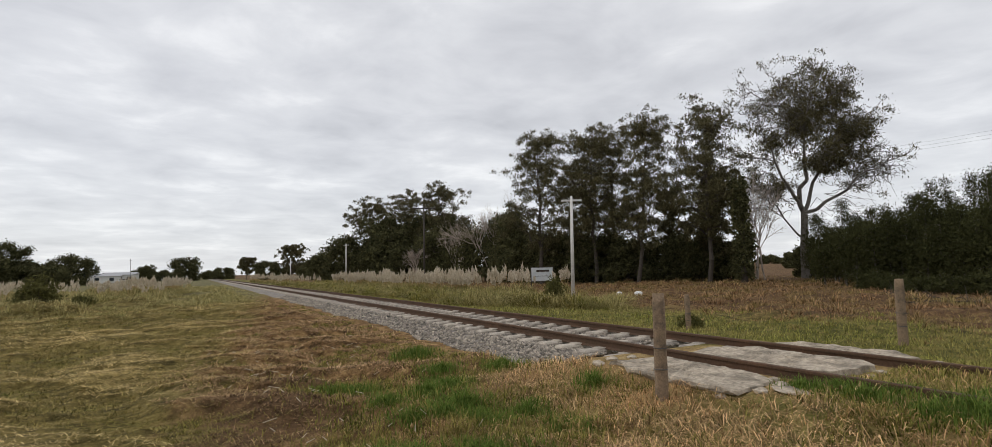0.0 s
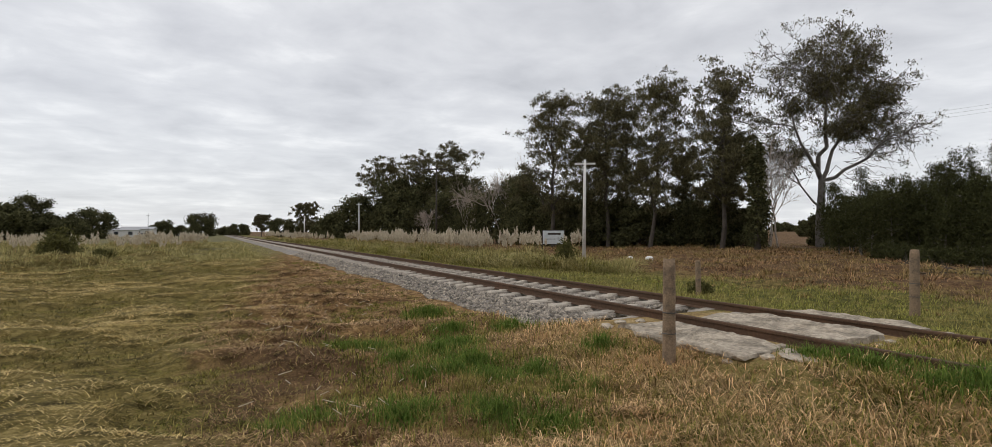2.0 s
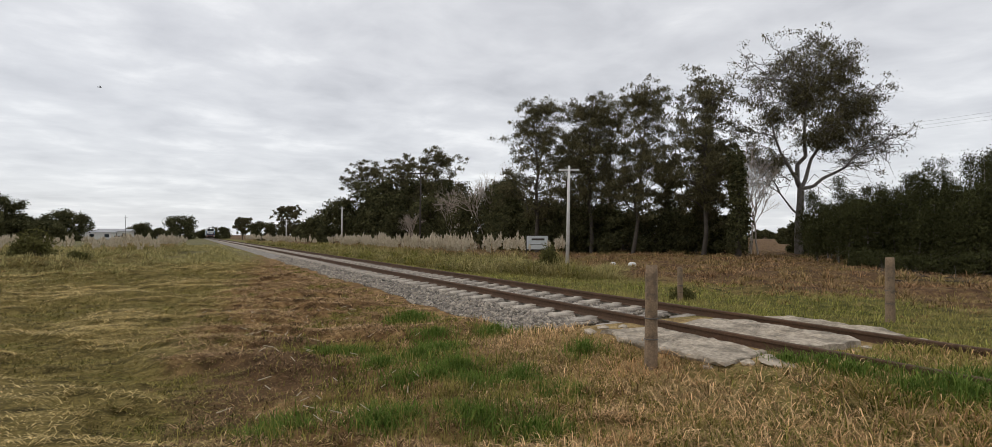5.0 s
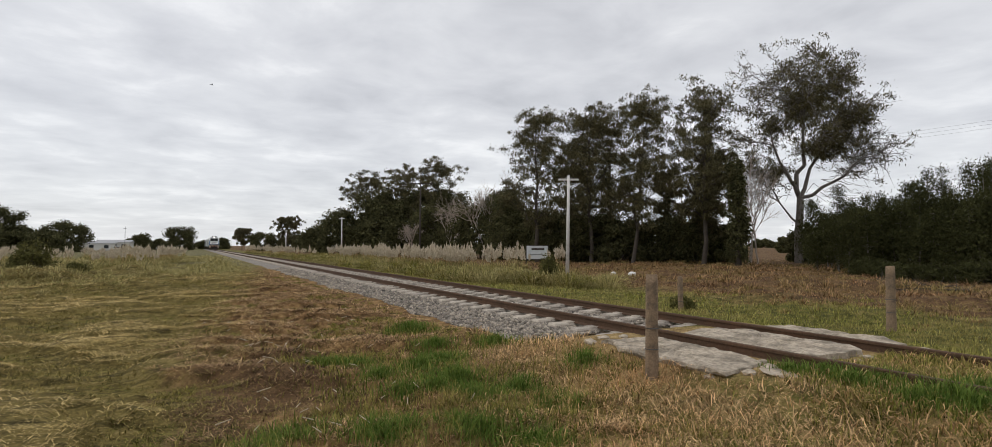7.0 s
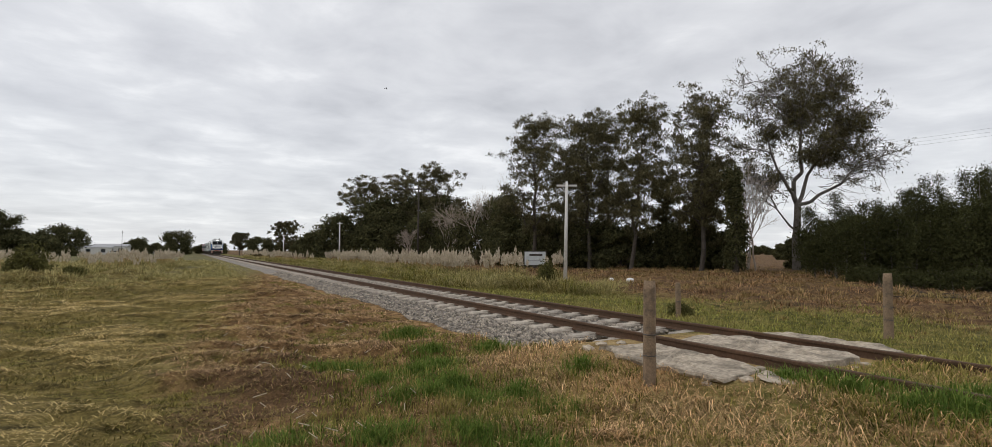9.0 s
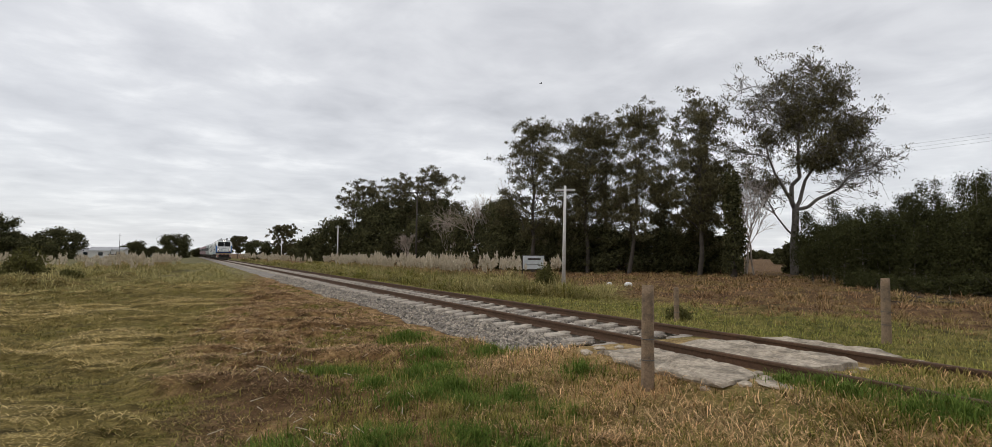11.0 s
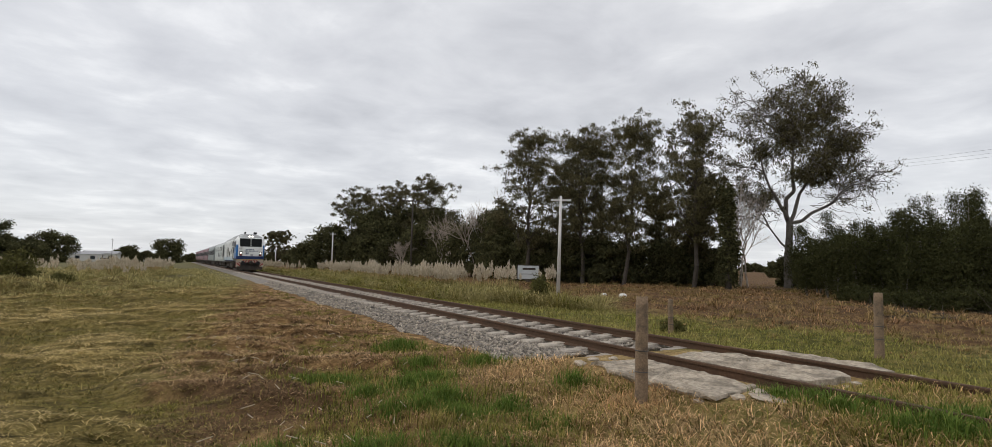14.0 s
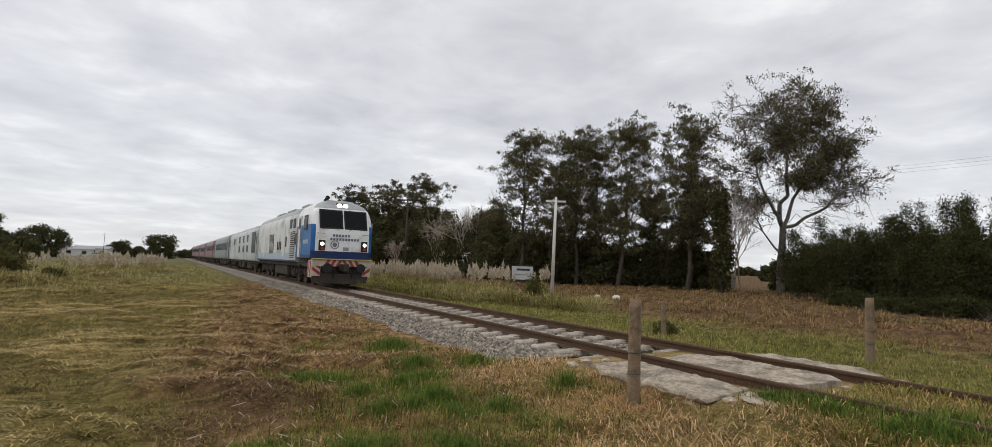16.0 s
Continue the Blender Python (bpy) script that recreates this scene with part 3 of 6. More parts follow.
TREES = [
    ("big_eucalypt", 50.7, 31.9, 20.9, 7.5, 1),
    ("eucalypt", 40.8, 34.6, 17.0, 3.7, 2),
    ("eucalypt", 37.3, 40.0, 16.5, 3.3, 3),
    ("eucalypt", 35.7, 44.3, 16.4, 3.5, 4),
    ("eucalypt", 31.4, 47.8, 15.9, 4.1, 5),
    ("eucalypt", 45.8, 43.2, 10.5, 2.6, 6),
    ("eucalypt", 39.8, 53.5, 14.9, 3.8, 7),
    ("eucalypt", 40.1, 46.4, 16.4, 3.4, 54),
    ("eucalypt", 43.2, 37.4, 11.5, 2.4, 55),
    ("dense", 29.5, 95.8, 11.7, 4.5, 66),
    ("dense", 34.2, 90.9, 12.3, 4.4, 67),
    ("dense", 37.4, 84.5, 11.1, 3.7, 68),
    ("dense", 35.4, 62.7, 9.4, 2.5, 69),
    ("dense", 33.2, 57.1, 8.6, 2.7, 84),
    ("dense", 33.9, 52.1, 5.6, 2.5, 85),
    ("dense", 35.7, 48.8, 5.2, 2.4, 86),
    ("dense", 39.2, 46.9, 4.9, 2.4, 87),
    ("dense", 44.6, 41.6, 4.9, 2.0, 88),
    ("dense", 46.1, 38.5, 4.6, 1.6, 89),
    ("ivy", 40.9, 31.1, 8.9, 0.95, 8),
    ("eucalypt", 36.0, 85.3, 16.7, 5.8, 9),
    ("eucalypt", 33.5, 93.6, 15.9, 5.6, 10),
    ("eucalypt", 28.7, 100.8, 15.3, 5.9, 11),
    ("dense", 24.6, 100.8, 8.4, 5.2, 12),
    ("dense", 30.5, 91.8, 9.2, 6.0, 13),
    ("dense", 34.2, 78.3, 7.9, 5.4, 14),
    ("dense", 34.7, 66.6, 7.8, 4.3, 15),
    ("dense", 34.1, 56.6, 6.9, 3.8, 16),
    ("dense", 34.4, 49.6, 5.2, 3.4, 17),
    ("dense", 36.7, 46.0, 5.3, 3.3, 18),
    ("dense", 38.5, 42.7, 4.5, 2.9, 19),
    ("dense", 41.9, 40.8, 4.4, 2.9, 20),
    ("dense", 43.1, 37.9, 4.3, 2.5, 21),
    ("dense", 44.7, 35.8, 3.8, 2.1, 22),
    ("bare", 34.0, 63.5, 12.7, 3.1, 23),
    ("bare", 33.4, 73.1, 10.6, 3.7, 24),
    ("bare", 28.8, 77.9, 6.3, 2.4, 25),
    ("bare", 44.7, 32.4, 10.3, 2.0, 44),
    ("dense", 55.9, 30.8, 4.4, 2.5, 70),
    ("dense", 57.5, 27.6, 5.2, 2.7, 71),
    ("dense", 58.8, 24.6, 5.5, 2.6, 72),
    ("dense", 59.8, 21.7, 6.3, 2.8, 73),
    ("dense", 62.3, 19.2, 6.5, 3.0, 74),
    ("dense", 56.5, 35.0, 3.6, 1.7, 75),
    ("thicket", 54.1, 22.6, 7.5, 2.4, 57),
    ("thicket", 51.6, 26.3, 6.3, 2.5, 58),
    ("thicket", 53.9, 20.4, 7.7, 2.3, 59),
    ("thicket", 44.2, 25.8, 4.9, 2.0, 26),
    ("thicket", 48.3, 25.8, 5.5, 2.1, 27),
    ("thicket", 46.2, 22.4, 6.0, 1.9, 28),
    ("thicket", 45.8, 20.3, 6.0, 1.8, 29),
    ("thicket", 45.4, 18.3, 5.6, 2.0, 30),
    ("thicket", 46.3, 16.6, 7.1, 2.1, 31),
    ("thicket", 47.0, 15.1, 6.6, 2.3, 32),
    ("thicket", 49.2, 13.9, 6.8, 2.3, 33),
    ("thicket", 37.1, 20.6, 3.7, 1.7, 34),
    ("thicket", 36.9, 18.4, 3.8, 1.6, 76),
    ("thicket", 37.5, 17.0, 4.1, 1.7, 35),
    ("thicket", 36.9, 15.0, 3.9, 1.6, 77),
    ("thicket", 37.2, 13.7, 4.2, 1.7, 36),
    ("thicket", 38.9, 12.7, 4.1, 1.7, 78),
    ("thicket", 40.7, 11.7, 3.9, 1.7, 37),
    ("dense", -47.0, 175.0, 8.9, 10.5, 38),
    ("dense", -41.5, 183.4, 11.7, 4.8, 39),
    ("dense", -38.4, 193.1, 7.1, 7.8, 40),
    ("dense", -29.4, 188.1, 8.5, 6.0, 41),
    ("dense", -43.4, 178.7, 5.8, 7.0, 79),
    ("dense", -36.9, 175.1, 5.2, 6.2, 80),
    ("dense", -31.5, 177.8, 5.0, 6.4, 81),
    ("dense", -12.1, 281.5, 4.2, 8.3, 82),
    ("dense", 6.3, 282.8, 3.8, 7.2, 83),
    ("dense", -18.0, 273.4, 6.8, 5.9, 42),
    ("dense", -3.2, 242.2, 9.2, 6.6, 43),
    ("eucalypt", 15.8, 208.8, 7.6, 4.4, 45),
    ("eucalypt", 25.7, 174.6, 10.5, 7.1, 46),
    ("dense", 20.5, 183.3, 5.7, 5.9, 47),
    ("dense", 28.8, 144.3, 6.9, 5.6, 48),
    ("dense", 11.8, 291.2, 5.3, 7.5, 49),
    ("dense", 272.8, 191.9, 4.5, 10.3, 50),
    ("dense", 113.3, 74.4, 3.4, 2.1, 51),
    ("dense", 36.2, 208.9, 5.4, 10.3, 53),
]
GROW = {"big_eucalypt": big_eucalypt, "eucalypt": eucalypt, "dense": dense, "thicket": thicket, "bare": bare, "ivy": ivy}
for kind, x, y, h, w, seed in TREES:
    GROW[kind](x, y, h, w, seed)


# ---- posts, poles, crossing slabs ----
def wooden_post(x, y, h, r, seed, label, notches=0):
    rs = np.random.default_rng(seed)
    top = tagged(new("fence_post"), label, "post", "posts at the crossing")
    z = float(land(x, y))
    top.matrix_basis = pose(x, y, z - 0.08, rs.normal() * 0.6, rs.normal() * 0.6, 0)
    bm = bmesh.new()
    n, lev = 14, 12
    rings = []
    for k in range(lev + 1):
        zz = (h + 0.08) * k / lev
        rr = r * (1.04 - 0.10 * k / lev) * (0.93 if k == lev else 1)
        rings.append([bm.verts.new((math.cos(a) * rr * (1 + rs.normal() * 0.025 + 0.05 * math.sin(3 * a + seed)), math.sin(a) * rr * (1 + rs.normal() * 0.025),
                                    zz + (rs.normal() * 0.006 if k == lev else 0))) for a in np.arange(n) * 2 * math.pi / n])
    for k in range(lev):
        for i in range(n):
            bm.faces.new((rings[k][i], rings[k][(i + 1) % n], rings[k + 1][(i + 1) % n], rings[k + 1][i]))
    bm.faces.new(rings[-1])
    part("shaft", bm, M_POST, top, "", True)
    for k in range(notches):
        bm = bmesh.new()
        zz = h * (0.35 + 0.2 * k)
        bm.clear()
        ring = [[bm.verts.new((math.cos(a) * (r * 1.03 + 0.006 * math.cos(b)), math.sin(a) * (r * 1.03 + 0.006 * math.cos(b)), zz + 0.006 * math.sin(b)))
                 for b in np.arange(4) * math.pi / 2] for a in np.arange(14) * 2 * math.pi / 14]
        for i in range(14):
            for j in range(4):
                bm.faces.new((ring[i][j], ring[(i + 1) % 14][j], ring[(i + 1) % 14][(j + 1) % 4], ring[i][(j + 1) % 4]))
        part("wire_wrap", bm, M_WIRE, top)
    return top


wooden_post(4.82, 4.87, 1.23, 0.075, 11, "weathered round wooden post in dry grass", 2)
wooden_post(12.16, 5.78, 1.28, 0.085, 12, "weathered wooden post with split top behind the track", 2)
wooden_post(11.68, 10.69, 0.92, 0.07, 13, "short dark wooden fence post behind the track", 2)


def slab(name, outline, zt, thick, seed, label):
    """A worn concrete slab with a ragged outline, chipped rim and an uneven, pitted top."""
    rs = np.random.default_rng(seed)
    bm = bmesh.new()
    edge = []
    for a, b in zip(outline, outline[1:] + outline[:1]):
        n = max(2, int(math.hypot(b[0] - a[0], b[1] - a[1]) / 0.11))
        edge += [(a[0] + (b[0] - a[0]) * k / n, a[1] + (b[1] - a[1]) * k / n) for k in range(n)]
    c = np.mean(np.array(edge), 0)
    jx, jy = rs.normal(size=len(edge)) * 0.055, rs.normal(size=len(edge)) * 0.055
    jx, jy = [(0.5 * np.roll(j, 1) + j + 0.5 * np.roll(j, -1)) / 2 for j in (jx, jy)]
    ragged = [(x + a, y + b) for (x, y), a, b in zip(edge, jx, jy)]
    rings = []
    for shrink, z, wob in ((0.95, zt - thick, 0.01), (1.0, zt - thick * 0.55, 0.012), (0.985, zt - 0.012, 0.006), (0.93, zt, 0.007), (0.8, zt, 0.01), (0.62, zt, 0.012), (0.4, zt, 0.012), (0.18, zt, 0.01)):
        rings.append([bm.verts.new((c[0] + (x - c[0]) * shrink, c[1] + (y - c[1]) * shrink, z + rs.normal() * wob + 0.02 * noise.noise(Vector((x * 3, y * 3, shrink * 4 + seed))))) for x, y in ragged])
    n = len(ragged)
    for a, b in zip(rings, rings[1:]):
        for i in range(n):
            bm.faces.new((a[i], a[(i + 1) % n], b[(i + 1) % n], b[i]))
    bm.faces.new(rings[-1])
    bm.faces.new(list(reversed(rings[0])))
    bmesh.ops.triangulate(bm, faces=bm.faces[:])
    ob = part(name, bm, M_SLAB)
    return tagged(ob, label, "concrete slab", "slabs of the old crossing")


slab("crossing_slab", [(5.22, 4.12), (5.72, 4.18), (6.02, 4.3), (6.26, 4.75), (6.26, 6.35), (5.35, 6.42), (5.2, 5.4)], 0.365, 0.085, 1, "broken grey concrete slab beside the rail, overhanging bare soil")
slab("crossing_slab", [(6.60, 4.15), (7.25, 3.98), (7.62, 4.0), (7.90, 4.3), (7.90, 6.05), (7.2, 6.25), (6.60, 6.2)], 0.405, 0.2, 2, "worn grey concrete slab between the rails")
slab("crossing_slab", [(8.28, 4.0), (8.72, 3.9), (8.95, 4.15), (8.98, 5.5), (8.7, 6.0), (8.28, 6.05)], 0.40, 0.2, 3, "worn grey concrete slab beyond the far rail")


def utility_pole(x, y, h, r, mat, arm, lean, label, azim=0.0):
    top = tagged(new("utility_pole"), label, "pole", "poles along the line")
    top.matrix_basis = pose(x, y, float(land(x, y)) - 0.1, 0, lean, azim)
    bm = bmesh.new()
    rod(bm, (0, 0, 0), (0, 0, h + 0.1), r, r * 0.62, 10)
    part("shaft", bm, mat, top, "", True)
    if arm:
        bm = bmesh.new()
        box(bm, 0, r * 0.9, h - 0.12, arm, 0.09, 0.10, 0.01)
        part("crossarm", bm, mat, top)
        for s in (-0.42, -0.22, 0.22, 0.42):
            bm = bmesh.new()
            rod(bm, (s * arm * 1.05, r * 0.9, h - 0.07), (s * arm * 1.05, r * 0.9, h + 0.06), 0.025, 0.018, 6)
            part("insulator", bm, M_DARKWOOD, top)
    return top


utility_pole(18.6, 25.2, 5.6, 0.115, M_CONC, 1.15, 1.0, "white concrete pole with a short crossarm", -38)
utility_pole(18.6, 48.0, 7.7, 0.10, M_DARKWOOD, 2.2, 0.4, "thin dark wooden pole with a crossarm", -30)
utility_pole(21.7, 91.0, 6.3, 0.13, M_CONC, 0.9, 0, "pale concrete pole in tall grass", -25)
utility_pole(18.3, 127.2, 5.2, 0.13, M_CONC, 0.9, 0, "pale concrete pole before dark trees", -25)


# ---- grass, herbs and stones ----
M_TURF = leafy("mown_turf_blades", (0.10, 0.088, 0.025), (0.38, 0.30, 0.11), 0.45, 0.25, 0.8, (0.20, 0.165, 0.048))
# yellow hay, made paler than the turf: highlights on clump tops put into colour
M_SWATH_LIT = leafy("raked_yellow_grass_lit_tops", (0.34, 0.25, 0.095), (0.80, 0.62, 0.30), 0.35, 0.2, 0.6, (0.50, 0.38, 0.15))
M_DEAD = leafy("brown_dead_cuttings", (0.12, 0.068, 0.03), (0.62, 0.43, 0.24), 0.55, 0.15, 0.7, (0.22, 0.13, 0.066))
M_ROTTEN = leafy("dark_rotten_cuttings", (0.055, 0.032, 0.016), (0.33, 0.21, 0.115), 0.5, 0.1, 0.9, (0.13, 0.075, 0.04))
M_STRAW = leafy("dry_straw_blades", (0.22, 0.14, 0.06), (0.72, 0.50, 0.27), 0.45, 0.2, 1.1, (0.47, 0.285, 0.135))
M_GREEN = leafy("green_grass_blades", (0.06, 0.082, 0.013), (0.27, 0.25, 0.06), 0.45, 0.3, 0.9, (0.32, 0.25, 0.085))
M_TUFT = leafy("lush_green_blades", (0.045, 0.09, 0.013), (0.20, 0.27, 0.055), 0.3, 0.3)
M_HEATH = leafy("rough_brown_pasture", (0.10, 0.055, 0.028), (0.42, 0.26, 0.135), 0.4, 0.2, 0.35, (0.24, 0.20, 0.07))
M_RANK = leafy("rank_tall_grass", (0.20, 0.175, 0.062), (0.50, 0.425, 0.20), 0.3, 0.3, 0.35, (0.30, 0.265, 0.10))
M_FIELD = leafy("bright_field_grass", (0.10, 0.112, 0.025), (0.34, 0.325, 0.085), 0.4, 0.3, 0.5, (0.34, 0.28, 0.10))
M_PLUME = leafy("cream_seed_plumes", (0.46, 0.40, 0.29), (0.70, 0.61, 0.48), 0.2, 0.3)


def blades(name, x, y, h, w, tilt, mat, rs, label, category, kind="stuff", parent=None, z=None, curl=0.5, az=None):
    """Tapering grass blades rooted at x, y; tilt: how far each lies over, in radians."""
    n = len(x)
    a = rs.uniform(0, 2 * np.pi, n) if az is None else az
    out = np.stack([np.cos(a), np.sin(a), np.zeros(n)], -1)
    side = np.stack([-np.sin(a), np.cos(a), np.zeros(n)], -1)
    up = np.array([0, 0, 1.0])
    root = np.stack([x, y, (land(x, y) if z is None else z) - 0.01], -1)
    d1 = out * np.sin(tilt)[:, None] + up * np.cos(tilt)[:, None]
    t2 = np.minimum(tilt + curl, 1.75)
    d2 = out * np.sin(t2)[:, None] + up * np.cos(t2)[:, None]
    mid = root + d1 * (h * 0.55)[:, None]
    tip = mid + d2 * (h * 0.45)[:, None]
    tip[:, 2] = np.maximum(tip[:, 2], root[:, 2] + 0.012)
    ww = (w / 2)[:, None]
    v = np.stack([root - side * ww, root + side * ww, mid + side * ww * 0.8, mid - side * ww * 0.8, tip], 1).reshape(-1, 3)
    b = (np.arange(n) * 5)[:, None]
    f = np.concatenate([b + [0, 1, 2], b + [0, 2, 3], b + [3, 2, 4]], 1).reshape(-1, 3)
    ob = part_mesh(name, raw_mesh(name, v, f), mat, parent)
    if kind:
        tagged(ob, label, category, kind=kind)
    return ob


def tussocks(name, cx, cy, h, r, per, w, mat, rs, label, category="grass", spread=0.9, curl=0.6, base=0.08, rake=0.0):
    """Clumps whose blades lean outwards from each centre."""
    n = len(cx) * per
    a, q = rs.uniform(0, 6.28, n), np.sqrt(rs.uniform(0, 1, n))
    C = np.repeat(np.stack([cx, cy, h, r], -1), per, axis=0)
    X, Y = C[:, 0] + q * C[:, 3] * np.cos(a), C[:, 1] + q * C[:, 3] * np.sin(a)
    if rake:                              # drawn out and combed to one side by the mower
        X = C[:, 0] + (X - C[:, 0]) * (1 + rake)
        a = np.where(rs.uniform(0, 1, n) < 0.5, 0.0, np.pi) + rs.normal(size=n) * 0.45
    H = C[:, 2] * rs.uniform(0.55, 1.15, n)
    W = np.repeat(w, per) if np.ndim(w) else np.full(n, w)
    return blades(name, X, Y, H, W, base + spread * q * rs.uniform(0.4, 1.1, n), mat, rs, label, category, curl=curl, az=a)


def patch(x, y, s, ph=0.0):
    """Smooth patchiness from 0 to 1."""
    v = np.sin(s * x + 1.3 * np.sin(0.7 * s * y + ph)) + np.sin(1.31 * s * y + 1.7 * np.sin(0.53 * s * x + 2 * ph)) + 0.6 * np.sin(2.3 * s * (x + y) + ph) + 0.5 * np.sin(3.7 * s * (x - 0.6 * y) + 2.1 * ph)
    return 0.5 + v / 6.2


# places, height, radius and blade count of the lush tufts
TUFTS = [
        (3.95, 10.62, 0.30, 0.28, 308),
        (3.31, 7.57, 0.20, 0.30, 330),
        (4.56, 8.18, 0.24, 0.25, 275),
        (2.15, 6.93, 0.24, 0.25, 275),
        (2.18, 6.08, 0.22, 0.25, 275),
        (2.96, 6.37, 0.30, 0.30, 330),
        (3.54, 5.80, 0.28, 0.25, 275),
        (4.77, 6.07, 0.28, 0.20, 220),
        (2.20, 8.34, 0.18, 0.30, 330),
        (3.67, 8.68, 0.20, 0.30, 330),
        (2.74, 5.48, 0.22, 0.25, 275),
        (2.73, 4.15, 0.20, 0.30, 330),
        (0.77, 5.26, 0.16, 0.20, 220),
        (1.50, 4.81, 0.18, 0.25, 275),
        (6.00, 3.92, 0.18, 0.22, 240),
        (6.12, 3.58, 0.18, 0.25, 275),
        (5.98, 3.20, 0.20, 0.25, 275),
        (6.13, 2.41, 0.22, 0.30, 330),
        (6.64, 2.36, 0.22, 0.30, 330),
        (6.41, 3.12, 0.18, 0.20, 220),
        (2.35, 4.51, 0.20, 0.30, 330),
        (1.92, 8.35, 0.16, 0.25, 275),
        (3.47, 5.02, 0.15, 0.20, 220),
        (2.80, 7.16, 0.25, 0.25, 275),
        (2.52, 5.95, 0.25, 0.20, 220),
        (5.86, 2.60, 0.20, 0.25, 275),
        (6.00, 2.23, 0.22, 0.30, 330)]


def sow():
    rs = np.random.default_rng(5)
    n = 310000
    r = 2.2 + 43 * rs.uniform(0, 1, n) ** 1.25
    b = np.radians(rs.uniform(-20, 82, n))
    x, y = r * np.sin(b), r * np.cos(b)
    wob = 2.6 * (patch(x, y, 0.9, 0.4) - 0.5) + 0.9 * (patch(x, y, 4.1, 1.4) - 0.5) + rs.normal(size=n) * 0.28
    d = np.abs(x - TRACK_X)
    limit = 0.1 + 0.13 * np.maximum(y - 10, 0)
    on_bed = ((d < 2.75 + 0.4 * wob) & (y > 8.0)) | ((d < 1.95) & (y > 3.7) & (y <= 6.9)) | ((d < 1.75) & (y > 6.9) & (y <= 8.0)) | (np.abs(d - 0.857) < 0.09)
    slabby = (x > 5.25) & (x < 6.3) & (y > 4.0) & (y < 6.9)
    ok = ~on_bed & ~slabby
    right = x > TRACK_X + 1.0
    bank = (x + wob > limit)
    near = (y + wob * 0.8 - 1.6 * (x - 1.5) < 3.2) & (x + 0.5 * wob > 1.2)
    wide = 1 + r / 9.0

    g = patch(x, y, 1.1, 2.2)
    close = np.zeros(n)
    for tx, ty, th, tr, tn in TUFTS:
        close += np.exp(-((x - tx) ** 2 + (y - ty) ** 2) / (0.36 + 0.045 * ty) ** 2)
    lush = ((close * (0.4 + 1.1 * g) + 0.25 * rs.normal(size=n) > 0.4) | ((x > 6.5) & (x < 9.5) & (y < 4.0)) | ((x > 6.2) & (y < 5.0) & (g > 0.35)))

    def pick(m, frac=1.0):
        m = m & ok & (rs.uniform(0, 1, n) < frac)
        return x[m], y[m], wide[m], r[m]

    # mown turf: short blades everywhere, hay on the swaths coloured as lit tops, green between them
    X, Y, k, q = pick(~bank & ~right & (y < 34) & (mats(x, y) < 0.56), 0.8)
    h = (0.035 + 0.05 * patch(X, Y, 1.1, 5.0)) * rs.uniform(0.5, 1.6, len(X))
    blades("mown_grass", X, Y, h * (1 + q / 45), 0.005 * k, rs.uniform(0.2, 1.2, len(X)), M_TURF, rs, "short mown yellow-green turf with dry thatch", "grass")
    # brown cuttings on the bank
    scalp = ((x + 0.5 * wob - 0.8 - 0.33 * (y - 7.4)) / 0.95) ** 2 + ((y - 7.4) / 2.9) ** 2 + 0.3 * rs.normal(size=n) < 0.7
    X, Y, k, q = pick(bank & ~near & ~right & (~scalp | (rs.uniform(0, 1, n) < 0.35)) & (y < 40) & ~(lush & (y < 14) & (rs.uniform(0, 1, n) < 0.6)))
    h = rs.uniform(0.04, 0.15, len(X)) * (1 + q / 60)
    blades("dead_cuttings", X, Y, h, 0.0042 * k, rs.uniform(0.75, 1.5, len(X)), M_DEAD, rs, "brown dead stalks and cuttings on the bank", "dead grass")
    X, Y, k, q = pick(scalp & bank & ~right & ~lush)
    blades("dead_cuttings", X, Y, rs.uniform(0.04, 0.13, len(X)), 0.0045 * k, rs.uniform(0.7, 1.5, len(X)), M_ROTTEN, rs, "dark rotten cuttings over scalped soil", "dead grass")
    # straw and green near the crossing
    X, Y, k, q = pick(near & ~right & (~lush | (rs.uniform(0, 1, n) < 0.35)))
    blades("straw_grass", X, Y, rs.uniform(0.09, 0.27, len(X)), 0.0055 * k, rs.uniform(0.45, 1.4, len(X)), M_STRAW, rs, "dry straw-coloured grass, flattened in places", "dry grass", curl=1.1)
    m = 42000
    X, Y = rs.uniform(1.0, 7.0, m), rs.uniform(0.8, 8.6, m)
    kk = (X < 6.2) & (Y - 1.7 * (X - 1.5) < 4.4 + 1.2 * rs.normal(size=m)) & (np.hypot(X, Y) > 2.6) & ~((X > 5.4) & (Y > 4.1)) & (lattice(X / 0.5, Y / 0.5, 8) + 0.2 * rs.normal(size=m) > 0.30)
    for tx, ty, th, tr, tn in TUFTS:
        kk &= (X - tx) ** 2 + (Y - ty) ** 2 > (0.8 * tr) ** 2
    X, Y = X[kk], Y[kk]
    blades("straw_grass", X, Y, rs.uniform(0.05, 0.15, len(X)), np.full(len(X), 0.0065), rs.uniform(0.7, 1.5, len(X)), M_STRAW, rs, "matted broken straw on the ground", "dry grass", curl=0.9)
    X, Y, k, q = pick(near & ~right & lush, 0.7)
    blades("green_grass", X, Y, rs.uniform(0.06, 0.20, len(X)), 0.005 * k, rs.uniform(0.1, 0.9, len(X)), M_GREEN, rs, "green grass mixed with dry blades", "grass")
    X, Y, k, q = pick(bank & ~near & ~right & lush, 0.6)
